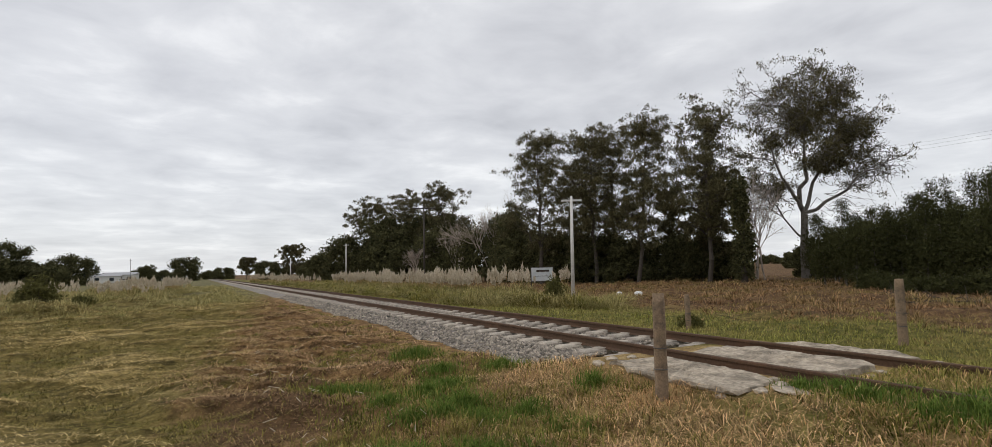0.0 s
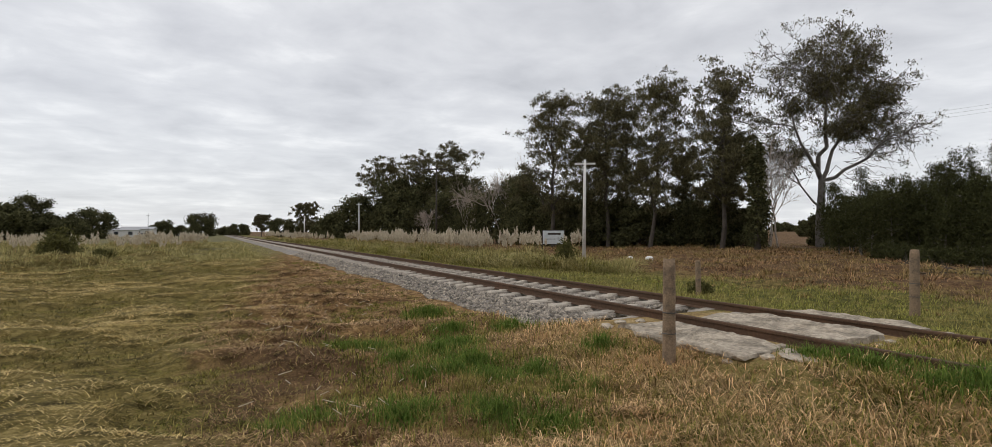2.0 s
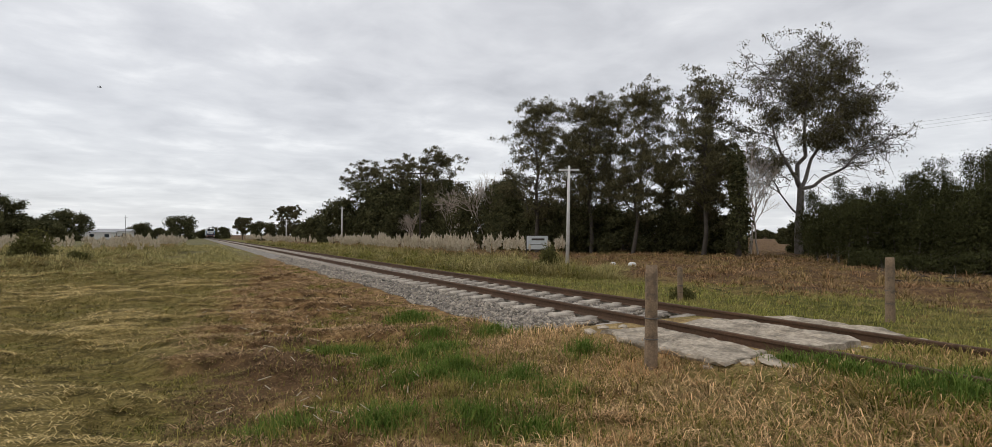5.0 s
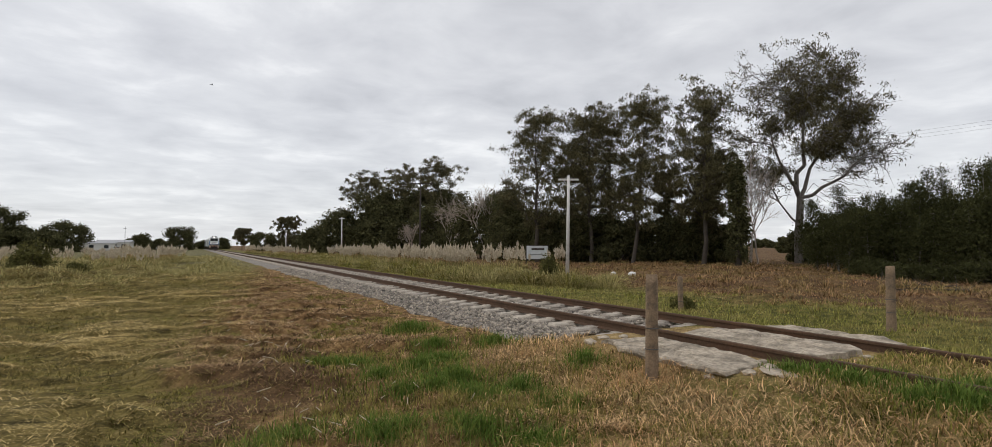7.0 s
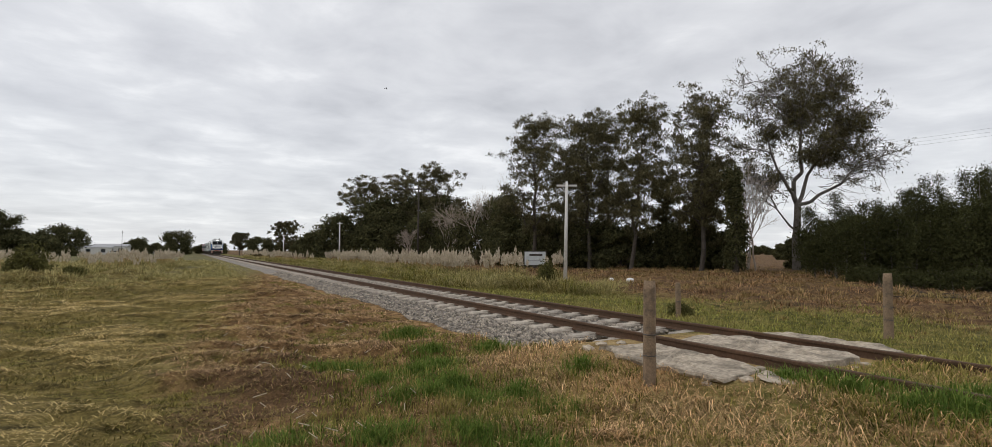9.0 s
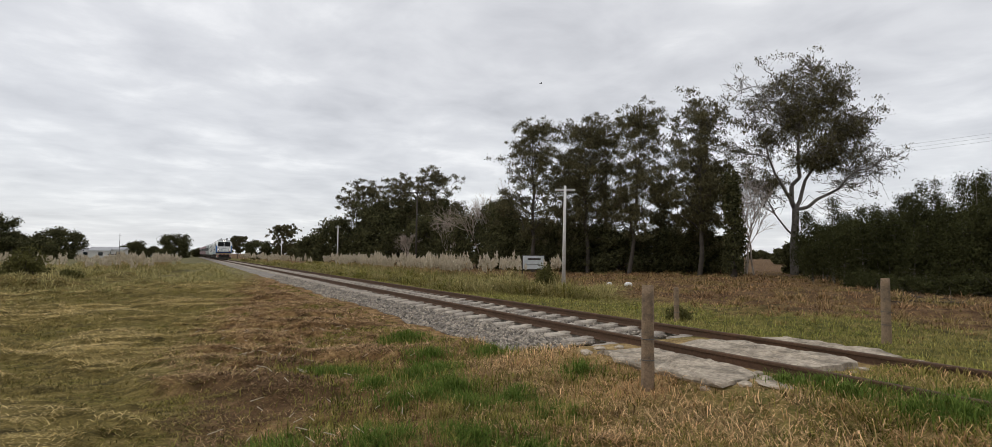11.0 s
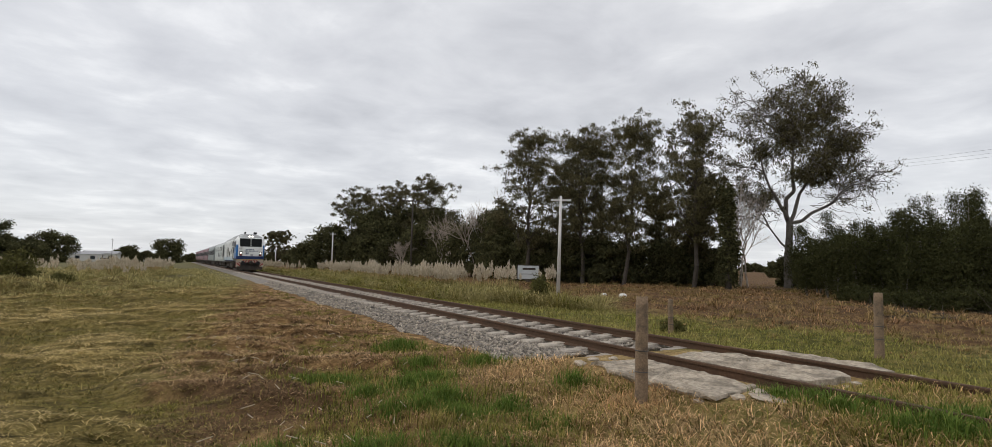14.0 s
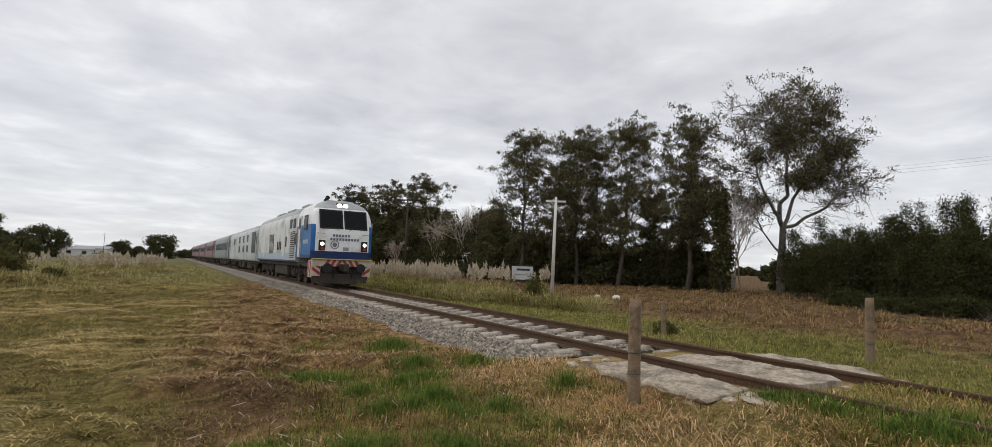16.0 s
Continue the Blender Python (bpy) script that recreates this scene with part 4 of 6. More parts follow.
    blades("green_grass", X, Y, rs.uniform(0.06, 0.20, len(X)), 0.005 * k, rs.uniform(0.1, 0.9, len(X)), M_GREEN, rs, "green grass growing through brown cuttings", "grass")
    # beyond the track
    sward = x + 3.0 * wob < 15.5
    X, Y, k, q = pick(right & sward, 0.85)
    blades("field_grass", X, Y, rs.uniform(0.06, 0.17, len(X)) * (1 + q / 70), 0.0045 * k, rs.uniform(0.2, 1.2, len(X)), M_FIELD, rs, "green and yellow grass beside the track", "grass")
    X, Y, k, q = pick(right & ~sward, 0.5)
    h = rs.uniform(0.04, 0.16, len(X)) * (0.5 + 1.4 * patch(X, Y, 0.8, 3.0))
    blades("pasture_grass", X, Y, h, 0.005 * k, rs.uniform(0.3, 1.3, len(X)), M_HEATH, rs, "rough reddish-brown pasture grass", "grass")
    m = 20000                                  # the same pasture, farther out
    X, Y = rs.uniform(18, 62, m), rs.uniform(6, 60, m)
    kk = (np.hypot(X, Y) > 36) & (X > 0.28 * Y + 9)
    X, Y = X[kk], Y[kk]
    blades("pasture_grass", X, Y, rs.uniform(0.06, 0.26, len(X)) * (0.4 + 1.2 * patch(X, Y, 0.5, 1.0)), np.full(len(X), 0.04), rs.uniform(0.3, 1.3, len(X)), M_HEATH, rs,
           "rough brown pasture before the dark trees", "grass")
    # rank grass: left of the track beyond the mown part, and along the right side
    m = 30000
    Y = 30 + 75 * rs.uniform(0, 1, m) ** 1.5
    X = rs.uniform(-38, 4.6, m) * (Y / 60) ** 0.5
    g2 = patch(X, Y, 0.55, 0.7)
    edge = 33 + 0.9 * (X + 6) * (X > -6) + 4 * (g2 - 0.5)
    kk = (Y > edge) & (X < 4.6)
    X, Y, g2 = X[kk], Y[kk], g2[kk]
    h = (0.15 + 0.4 * g2) * rs.uniform(0.4, 1.2, len(X)) * np.clip(0.35 + (Y - 31) / 16, 0.35, 1)
    blades("tall_grass", X, Y, h, 0.012 + 0.0005 * Y, rs.uniform(0.6, 1.4, len(X)), M_RANK, rs, "tall rank yellow-green grass at the mown edge", "grass", curl=0.9)
    m = 30000
    Y = 15 + 85 * rs.uniform(0, 1, m) ** 1.4
    X = 10.4 + rs.uniform(0, 1, m) * (3 + 0.10 * Y)
    g2 = patch(X, Y, 0.8, 4.1)
    kk = (X > 10.6 + 3.5 * np.clip((26 - Y) / 12, 0, 1)) & (rs.uniform(0, 1, m) < 0.25 + g2)
    X, Y, g2 = X[kk], Y[kk], g2[kk]
    h = (0.10 + 0.2 * g2 * np.clip((X - 10) / 3.5, 0.2, 1)) * rs.uniform(0.6, 1.2, len(X))
    blades("tall_grass", X, Y, h, 0.009 + 0.0005 * Y, rs.uniform(0.2, 1.2, len(X)), M_RANK, rs, "tall tussocky grass along the track", "grass", curl=0.9)
    # tussocks: rank clumps on both sides of the line, low ones in the pasture, raked swaths on the mown part
    m = 3000
    cy = 24 + 66 * rs.uniform(0, 1, m) ** 1.6
    cx = rs.uniform(-36, 4.2, m) * (cy / 60) ** 0.5
    kk = (cy > 27.0 + 0.9 * (cx + 6) * (cx > -6) + 2.5 * rs.normal(size=m)) & (cx < 2.8)
    cx, cy = cx[kk], cy[kk]
    hh = rs.uniform(0.25, 0.7, len(cx)) * np.clip(0.35 + (cy - 26) / 16, 0.35, 1.0)
    tussocks("tall_grass", cx, cy, hh, hh * 0.95, 48, 0.010 + 0.0005 * cy, M_RANK, rs, "uneven rounded tussocks of yellow-green grass", spread=1.35, curl=1.2)
    m = 800
    cy = 17 + 75 * rs.uniform(0, 1, m) ** 1.4
    cx = 11.0 + rs.uniform(0, 1, m) * (2.2 + 0.09 * cy)
    kk = cx > 10.8 + 4.0 * np.clip((27 - cy) / 12, 0, 1)
    cx, cy = cx[kk], cy[kk]
    hh = rs.uniform(0.4, 1.0, len(cx)) * np.clip((cx - 9.4) / 2.6, 0.4, 1.05)
    olive = rs.uniform(0, 1, len(cx)) < 0.4
    for kk, mat, label in ((~olive, M_RANK, "rounded pale tussocks of tall grass along the track"), (olive, M_GREEN, "rounded olive tussocks of tall grass along the track")):
        tussocks("tall_grass", cx[kk], cy[kk], hh[kk], hh[kk] * 0.6, 130, 0.009 + 0.0005 * cy[kk], mat, rs, label, spread=1.25, curl=1.1)
    m = 70
    cx, cy = 14.6 + 1.5 * rs.normal(size=m), 24 + 2.6 * rs.normal(size=m)
    kk = cx > 11.5
    cx, cy = cx[kk], cy[kk]
    hh = rs.uniform(0.45, 0.95, len(cx))
    tussocks("tall_grass", cx, cy, hh, hh * 0.75, 170, 0.016, M_RANK, rs, "broad pale tussocks before the notice board", spread=1.25, curl=1.1)
    m = 2600                                   # green among the straw
    cx, cy = rs.uniform(1.2, 6.0, m), rs.uniform(1.2, 6.5, m)
    kk = (cy - 1.7 * (cx - 1.5) < 4.0) & (np.hypot(cx, cy) > 2.8) & (lattice(cx / 0.8, cy / 0.7, 11) + 0.1 * rs.normal(size=m) > 0.60) & ~((cx > 5.1) & (cy > 3.9))
    cx, cy = cx[kk], cy[kk]
    tussocks("green_grass", cx, cy, rs.uniform(0.07, 0.17, len(cx)), rs.uniform(0.06, 0.15, len(cx)), 20, 0.007, M_GREEN, rs, "green grass growing through the straw", base=0.15)
    m = 1500
    cx, cy = rs.uniform(12.5, 46, m), rs.uniform(2, 42, m)
    kk = (cx > 0.3 * cy + 9.5 + 2 * rs.normal(size=m))
    cx, cy = cx[kk], cy[kk]
    hh = rs.uniform(0.12, 0.42, len(cx)) * np.clip((cx - 9) / 9, 0.4, 1.1)
    tussocks("pasture_grass", cx, cy, hh, hh * 0.8, 26, 0.008 + 0.0006 * np.hypot(cx, cy), M_HEATH, rs, "low reddish-brown clumps in the rough pasture", spread=1.2)
    m = 26000
    rr = 2.6 + 31 * rs.uniform(0, 1, m) ** 1.35
    bb = np.radians(rs.uniform(-18, 30, m))
    cx, cy = rr * np.sin(bb), rr * np.cos(bb)
    mown = cx < 0.5 + 0.13 * np.maximum(cy - 10, 0) + 0.7 * rs.normal(size=m)
    thick, tone = mats(cx, cy), rs.normal(size=m) * 0.06
    for low, high, mat, size, label in ((0.53, 9, M_SWATH_LIT, 1.15, "raked mats of mown yellow grass, coloured paler as lit tops"), (0.42, 0.53, M_TURF, 1.0, "low clumps of mown grass"),
                                        (-9, 0.38, M_GREEN, 0.8, "green regrowth between the raked mats")):
        kk = mown & (thick + tone > low) & (thick + tone < high)
        if low > 0.5:
            kk &= (patch(cx, cy, 0.5, 1.7) + 0.2 * rs.normal(size=m) > 0.36) & (rs.uniform(0, 1, m) < np.clip((cy - 2.5) / 6, 0.2, 1))
        X, Y = cx[kk], cy[kk]
        hh = rs.uniform(0.035, 0.08, len(X)) * size * (0.75 + Y / 24)
        tussocks("mown_grass", X, Y, hh, rs.uniform(0.05, 0.12, len(X)) * size * (1 + Y / 25), 16, 0.007 + 0.0006 * Y, mat, rs, label, spread=0.9, curl=0.7, base=0.45, rake=0.5)
    m = 9000
    cx, cy = rs.uniform(-0.4, 4.7, m), 4.0 + 26 * rs.uniform(0, 1, m) ** 1.4
    on_bank = (cx > 0.13 * np.maximum(cy - 10, 0) + 0.4 * rs.normal(size=m)) & (cx < 4.6)
    bare_soil = ((cx - 0.8 - 0.33 * (cy - 7.4)) / 0.95) ** 2 + ((cy - 7.4) / 2.9) ** 2 < 0.8
    thick, grown = mats(cx, cy) + rs.normal(size=m) * 0.10, np.zeros(m)
    for tx, ty, th, tr, tn in TUFTS:
        grown = np.maximum(grown, np.exp(-((cx - tx) ** 2 + (cy - ty) ** 2) / (0.30 + 0.035 * ty) ** 2))
    green = grown * (0.35 + 1.1 * lattice(cx / 0.42, cy / 0.5, 7)) + 0.12 * rs.normal(size=m) > 0.60
    for kk, mat, size, label, category in ((on_bank & ~bare_soil & ~green & (thick > 0.5), M_DEAD, 1.0, "heaps of brown dead cuttings on the bank", "dead grass"),
                                           (on_bank & bare_soil & ~green & (thick > 0.42), M_ROTTEN, 0.9, "dark heaps of rotten cuttings", "dead grass"),
                                           (on_bank & green & (rs.uniform(0, 1, m) < 0.8), M_TUFT, 1.5, "clumps of fresh green grass on the bank", "grass"),
                                           (on_bank & ~green & ~bare_soil & (thick < 0.36), M_GREEN, 0.9, "green shoots among the cuttings", "grass")):
        X, Y = cx[kk], cy[kk]
        tussocks("green_grass" if category == "grass" else "dead_cuttings", X, Y, rs.uniform(0.06, 0.13, len(X)) * size, rs.uniform(0.05, 0.14, len(X)) * size ** 0.5, 18, 0.0055 + 0.0005 * Y, mat, rs, label, category,
                 spread=0.9, curl=0.6, base=0.15 if category == "grass" else 0.7)
    # dark mats of grass on the flattened slope edge and between the ties past the crossing
    m = 7000
    X, Y = TRACK_X + rs.uniform(-0.8, 0.8, m), rs.uniform(-1, 3.9, m)
    blades("green_grass", X, Y, rs.uniform(0.04, 0.12, m), np.full(m, 0.010), rs.uniform(0.2, 1.1, m), M_FIELD, rs, "short grass growing between the rails", "grass")


sow()


def tuft(x, y, h, r, n, seed):
    rs = np.random.default_rng(seed)
    top = tagged(new("grass_tuft"), "lush green tuft of grass on the bank", "grass tuft", "green tufts")
    top.matrix_basis = pose(x, y, float(land(x, y)))
    n = int(n * 1.6)
    q, a = 0.75 * r * np.abs(rs.normal(size=n)), rs.uniform(0, 6.28, n)
    X, Y = q * np.cos(a), q * np.sin(a)
    spray = blades("grass_spray", X, Y, h * rs.uniform(0.5, 1.2, n), np.full(n, 0.008), rs.uniform(0.0, 0.95, n), M_TUFT, rs, "", "", "", top, np.zeros(n), 0.8)
    tagged(spray, kind="stuff")


for i, (x, y, h, r, n) in enumerate(TUFTS):
    tuft(x, y, h, r, n, 100 + i)


def stones():
    rs = np.random.default_rng(9)
    n = 17000
    Y = 7.6 + 34 * rs.uniform(0, 1, n) ** 2.0
    X = np.where(rs.uniform(0, 1, n) < 0.72, TRACK_X - rs.uniform(0.95, 2.85, n), TRACK_X + rs.uniform(-0.8, 2.9, n))
    d = np.abs(X - TRACK_X)
    Z = np.where(d < 1.55, 0.225, 0.215 - (d - 1.55) / 1.2 * 0.275)
    keep = (Z > land(X, Y) - 0.03) & ((Y > 8.3) | (rs.uniform(0, 1, n) < 0.6))
    X, Y, Z = X[keep], Y[keep], np.maximum(Z, land(X, Y))[keep]
    n = len(X)
    octa = np.array([[1, 0, 0], [-1, 0, 0], [0, 1, 0], [0, -1, 0], [0, 0, 1], [0, 0, -1]], float)
    s = rs.uniform(0.022, 0.046, n) * (1 + Y / 60)
    v = octa[None] * rs.uniform(0.6, 1.3, (n, 6, 1)) + rs.normal(size=(n, 6, 3)) * 0.22
    a = rs.uniform(0, 6.28, n)
    c, q = np.cos(a)[:, None], np.sin(a)[:, None]
    vx, vy = v[..., 0] * c - v[..., 1] * q, v[..., 0] * q + v[..., 1] * c
    v = np.stack([vx, vy, v[..., 2] * 0.8], -1) * s[:, None, None] + np.stack([X, Y, Z + s * 0.2], -1)[:, None]
    f = np.array([[0, 2, 4], [2, 1, 4], [1, 3, 4], [3, 0, 4], [2, 0, 5], [1, 2, 5], [3, 1, 5], [0, 3, 5]])
    f = (np.arange(n) * 6)[:, None, None] + f[None]
    ob = part_mesh("ballast_stones", raw_mesh("ballast_stones", v.reshape(-1, 3), f.reshape(-1, 3)), M_STONE, track)
    tagged(ob, "loose grey crushed stones", kind="stuff")


stones()


# ---- pampas grass with cream plumes ----
def pampas(seed):
    rs = np.random.default_rng(seed)
    top = tagged(new("pampas_grass"), "pampas grass clump with upright cream plumes", "pampas grass", "pampas grass along the line")
    n = 90
    X, Y = rs.normal(size=n) * 0.22, rs.normal(size=n) * 0.22
    blades("foliage", X, Y, rs.uniform(0.5, 1.15, n), np.full(n, 0.035), rs.uniform(0.1, 0.75, n), M_RANK, rs, "", "", "", top, np.zeros(n), 0.9)
    for _ in range(rs.integers(5, 9)):
        b = np.array([rs.normal() * 0.18, rs.normal() * 0.18, 0.3])
        t = b + np.array([rs.normal() * 0.16, rs.normal() * 0.16, rs.uniform(0.85, 1.45)])
        u = t - b
        m = 26
        f = rs.uniform(0.66, 1.0, m)
        wdt = 0.065 * np.sin(np.pi * (0.12 + 0.86 * (f - 0.66) / 0.34)) + 0.008
        c = b + u * f[:, None] + rs.normal(size=(m, 3)) * wdt[:, None] * 0.7
        me = leaves(c, 0.115, rs, -1.6, 0.34)
        pl = part_mesh("plume", me, M_PLUME, top)
        part_mesh("stalk", tubes([(b - [0, 0, 0.3], b + u * 0.6, 0.008, 0.006)], 3), M_STRAW, pl)
    return top


KINDS = [pampas(300 + k) for k in range(5)]
rs = np.random.default_rng(77)
spots_p = []
for k in range(105):                                # a long bed behind the track
    Y = 32 + 42 * rs.uniform() ** 1.2
    spots_p.append((13.2 + 0.055 * (Y - 30) + rs.uniform(0, 3.6) + 0.4, Y))
for k in range(40):
    Y = 76 + 70 * rs.uniform()
    spots_p.append((11.6 + rs.uniform(0, 3.5), Y))
for k in range(95):                                 # and one left of the track, beyond the mown turf
    Y = 44 + 55 * rs.uniform()
    spots_p.append((-30 + 29.5 * rs.uniform(), Y))
for k in range(45):
    Y = 48 + 60 * rs.uniform()
    spots_p.append((-8 + 7.5 * rs.uniform(), Y))
spots_p += [(20.7, 29.2), (21.3, 29.8), (18.6, 29.6), (18.0, 30.6), (17.2, 29.4), (16.2, 30.2), (18.9, 31.6), (17.6, 32.0), (16.8, 31.2), (19.4, 31.9), (18.2, 33.0), (17.0, 33.4)]
for k, (x, y) in enumerate(spots_p):
    m = pose(x, y, float(land(x, y)) - 0.02, 0, 0, rs.uniform(0, 360))
    if k < 5:
        KINDS[k].matrix_basis = m
    else:
        s = rs.uniform(0.8, 1.15) * (0.86 if x < 0 else 1)
        copy_thing(KINDS[k % 5], m @ Matrix.Scale(s, 4))


# ---- shrubs ----
def shrub(x, y, h, w, seed, label, leaf=None):
    rs = np.random.default_rng(seed)
    segs, spots = [], []
    for _ in range(int(70 * max(1, w))):
        v = rs.normal(size=3)
        v[2] = abs(v[2]) + 0.15
        v /= np.linalg.norm(v)
        e = v * np.array([w, w, h]) * rs.uniform(0.55, 1.0)
        limb(segs, bend((rs.normal() * 0.08, rs.normal() * 0.08, 0), e, rs, 3, 0.05), 0.014, 0.005)
        spots.append(e * rs.uniform(0.6, 1.0) + rs.normal(size=(34, 3)) * 0.11)
        spots.append(e + rs.normal(size=(22, 3)) * 0.10)
    return plant("shrub", segs, M_DARKBARK, spots, 0.055 * max(1, math.hypot(x, y) / 30), leaf or M_SHRUB, rs, -0.3, x, y, label, "shrub", "shrubs in the grass", 0.4)


shrub(-6.9, 35.6, 1.65, 1.15, 61, "dark green bushy shrub in tall grass")
shrub(-5.2, 36.5, 0.55, 0.6, 62, "low dark green shrub in tall grass")
shrub(14.2, 20.6, 1.35, 0.38, 64, "upright olive shrub beside the concrete pole")
for i, (x, y) in enumerate([(30.9, 13.7), (31.1, 12.4), (31.2, 11.2), (32.4, 10.4), (31.9, 15.4), (33.5, 17.0)]):
    shrub(x, y, 0.9 + 0.07 * (i % 3), 1.15, 80 + i, "dark scrub at the edge of the thicket", M_ACACIA)
shrub(12.0, 10.9, 0.15, 0.18, 67, "small green plant at the post's foot")


# ---- sign, bags, fallen branches, wires ----
M_SIGN = material("faded_white_board", (0.55, 0.57, 0.57), 0.6, 0, 0.08, 10, 1.5, 0.0, (0.44, 0.47, 0.47))
M_BAG = material("white_plastic_bag", (0.72, 0.72, 0.70), 0.5, 0, 0.1, 10)
sign = tagged(new("notice_board"), "faded white board on posts with a dark unreadable line", "sign")
sign.matrix_basis = pose(20.0, 30.4, 0, 0, 0, -32)
part("board", box(bmesh.new(), 0, 0, 1.30, 1.42, 0.05, 0.92, 0.01), M_SIGN, sign)
for z in (0.84, 1.76):
    part("frame_rail", box(bmesh.new(), 0, -0.01, z, 1.5, 0.07, 0.05, 0.01), M_DARKWOOD, sign)
for s in (-1, 1):
    part("leg", box(bmesh.new(), s * 0.72, 0.0, 0.89, 0.06, 0.06, 1.80, 0.01), M_DARKWOOD, sign)
part("text_bar", box(bmesh.new(), 0.05, -0.03, 1.52, 0.85, 0.012, 0.13), M_DARKWOOD, sign)
part("text_bar", box(bmesh.new(), -0.05, -0.03, 1.18, 0.9, 0.012, 0.03), M_WIRE, sign)
for x, y, s in ((21.5, 24.7, 0.5), (22.6, 24.3, 0.7)):
    bm = bmesh.new()
    bmesh.ops.create_icosphere(bm, subdivisions=3, radius=0.3 * s)
    for v in bm.verts:
        v.co = Vector((v.co.x * 1.25, v.co.y, v.co.z * 0.7)) * (1 + 0.22 * noise.noise(v.co * 5 + Vector((x, y, 0))))
    ob = part("plastic_bag", bm, M_BAG, None, "", False)
    ob.matrix_basis = pose(x, y, float(land(x, y)) + 0.18 * s)
    tagged(ob, "crumpled white bag lying in brown grass", "bag", "bags in the field")


def fallen(x, y, L, turn, seed):
    rs = np.random.default_rng(seed)
    segs = []
    p = bend((0, 0, 0.04), (L, 0, 0.16), rs, 6, 0.04)
    limb(segs, p, 0.05, 0.015)
    for _ in range(26):
        b = p[rs.integers(1, 7)]
        e = b + rs.normal(size=3) * np.array([0.5, 0.5, 0.25]) * L / 3 + np.array([0.2, 0, 0.2])
        e[2] = max(e[2], 0.02)
        limb(segs, bend(b, e, rs, 3, 0.06), 0.014, 0.004)
    ob = part_mesh("fallen_branch", tubes(segs, 4), M_DARKBARK)
    ob.matrix_basis = pose(x, y, float(land(x, y)), 0, 0, turn)
    tagged(ob, "dry dark branch lying in brown pasture", "branch", "fallen branches")


fallen(25.5, 9.2, 3.0, 150, 1)
fallen(28.5, 9.0, 3.5, 20, 2)
fallen(27.0, 11.5, 2.4, 70, 3)
for i in range(70):                                  # pale stalks on the bank
    r2 = random.Random(400 + i)
    x, y, L = r2.uniform(0.2, 3.4), r2.uniform(5, 15), r2.uniform(0.05, 0.18)
    a = r2.uniform(0, 3.1)
    z = float(land(x, y)) + 0.05
    bm = rod(bmesh.new(), (-math.cos(a) * L / 2, -math.sin(a) * L / 2, -0.01), (math.cos(a) * L / 2, math.sin(a) * L / 2, 0.02), 0.0055, 0.004, 5)
    ob = part("dry_stalk", bm, M_PLUME)
    ob.matrix_basis = pose(x, y, z)
    tagged(ob, "pale dry stalk lying on brown cuttings", "stalk", "stalks on the bank")

for k in range(3):                                   # power lines past the lone tree
    bm = bmesh.new()
    a, b = Vector((54.0, 27.5, 11.0 + 0.3 * k)), Vector((62.0, -14.0, 14.2 + 0.32 * k))
    pts = [a.lerp(b, i / 14) - Vector((0, 0, 0.9 * math.sin(math.pi * i / 14))) for i in range(15)]
    for p, q in zip(pts, pts[1:]):
        rod(bm, p, q, 0.006, None, 4)
    tagged(part("power_line", bm, M_WIRE), "thin dark overhead wire beside the lone tree", "wire", "overhead wires", "structure")



def rubble(x, y, z, s, seed, thick=0.5, label="broken piece of grey concrete by the crossing"):
    rs = np.random.default_rng(seed)
    bm = bmesh.new()
    bmesh.ops.create_icosphere(bm, subdivisions=1, radius=s * 0.6)
    for v in bm.verts:
        v.co = Vector((v.co.x * rs.uniform(0.8, 1.5), v.co.y * rs.uniform(0.7, 1.2), v.co.z * thick * rs.uniform(0.7, 1.3)))
    ob = part("concrete_fragment", bm, M_SLAB)
    ob.matrix_basis = pose(x, y, z, rs.uniform(-9, 9), rs.uniform(-9, 9), rs.uniform(0, 180))
    tagged(ob, label, "rubble", "fragments by the crossing")


for i, (x, y, s) in enumerate([(5.5, 4.05, 0.13), (5.9, 4.1, 0.15), (6.15, 4.35, 0.12), (5.2, 4.35, 0.10), (5.3, 6.6, 0.16), (5.6, 6.65, 0.14), (5.95, 6.6, 0.12), (7.55, 3.86, 0.13), (7.2, 3.8, 0.10), (8.85, 3.8, 0.10)]):
    rubble(x, y, float(land(x, y)) + s * 0.08, s, 500 + i)
rubble(5.72, 3.85, float(land(5.72, 3.85)) + 0.02, 0.30, 520, 0.10, "flat piece of concrete half sunk in grass")


# ---- far side of the plain: houses and vehicles ----
M_PLASTER = material("pale_plaster", (0.66, 0.65, 0.62), 0.9, 0, 0.1, 2.0, 0.5)
M_ROOFTIN = material("grey_sheet_roof", (0.36, 0.36, 0.37), 0.6, 0.2, 0.1, 3.0, 0.5)


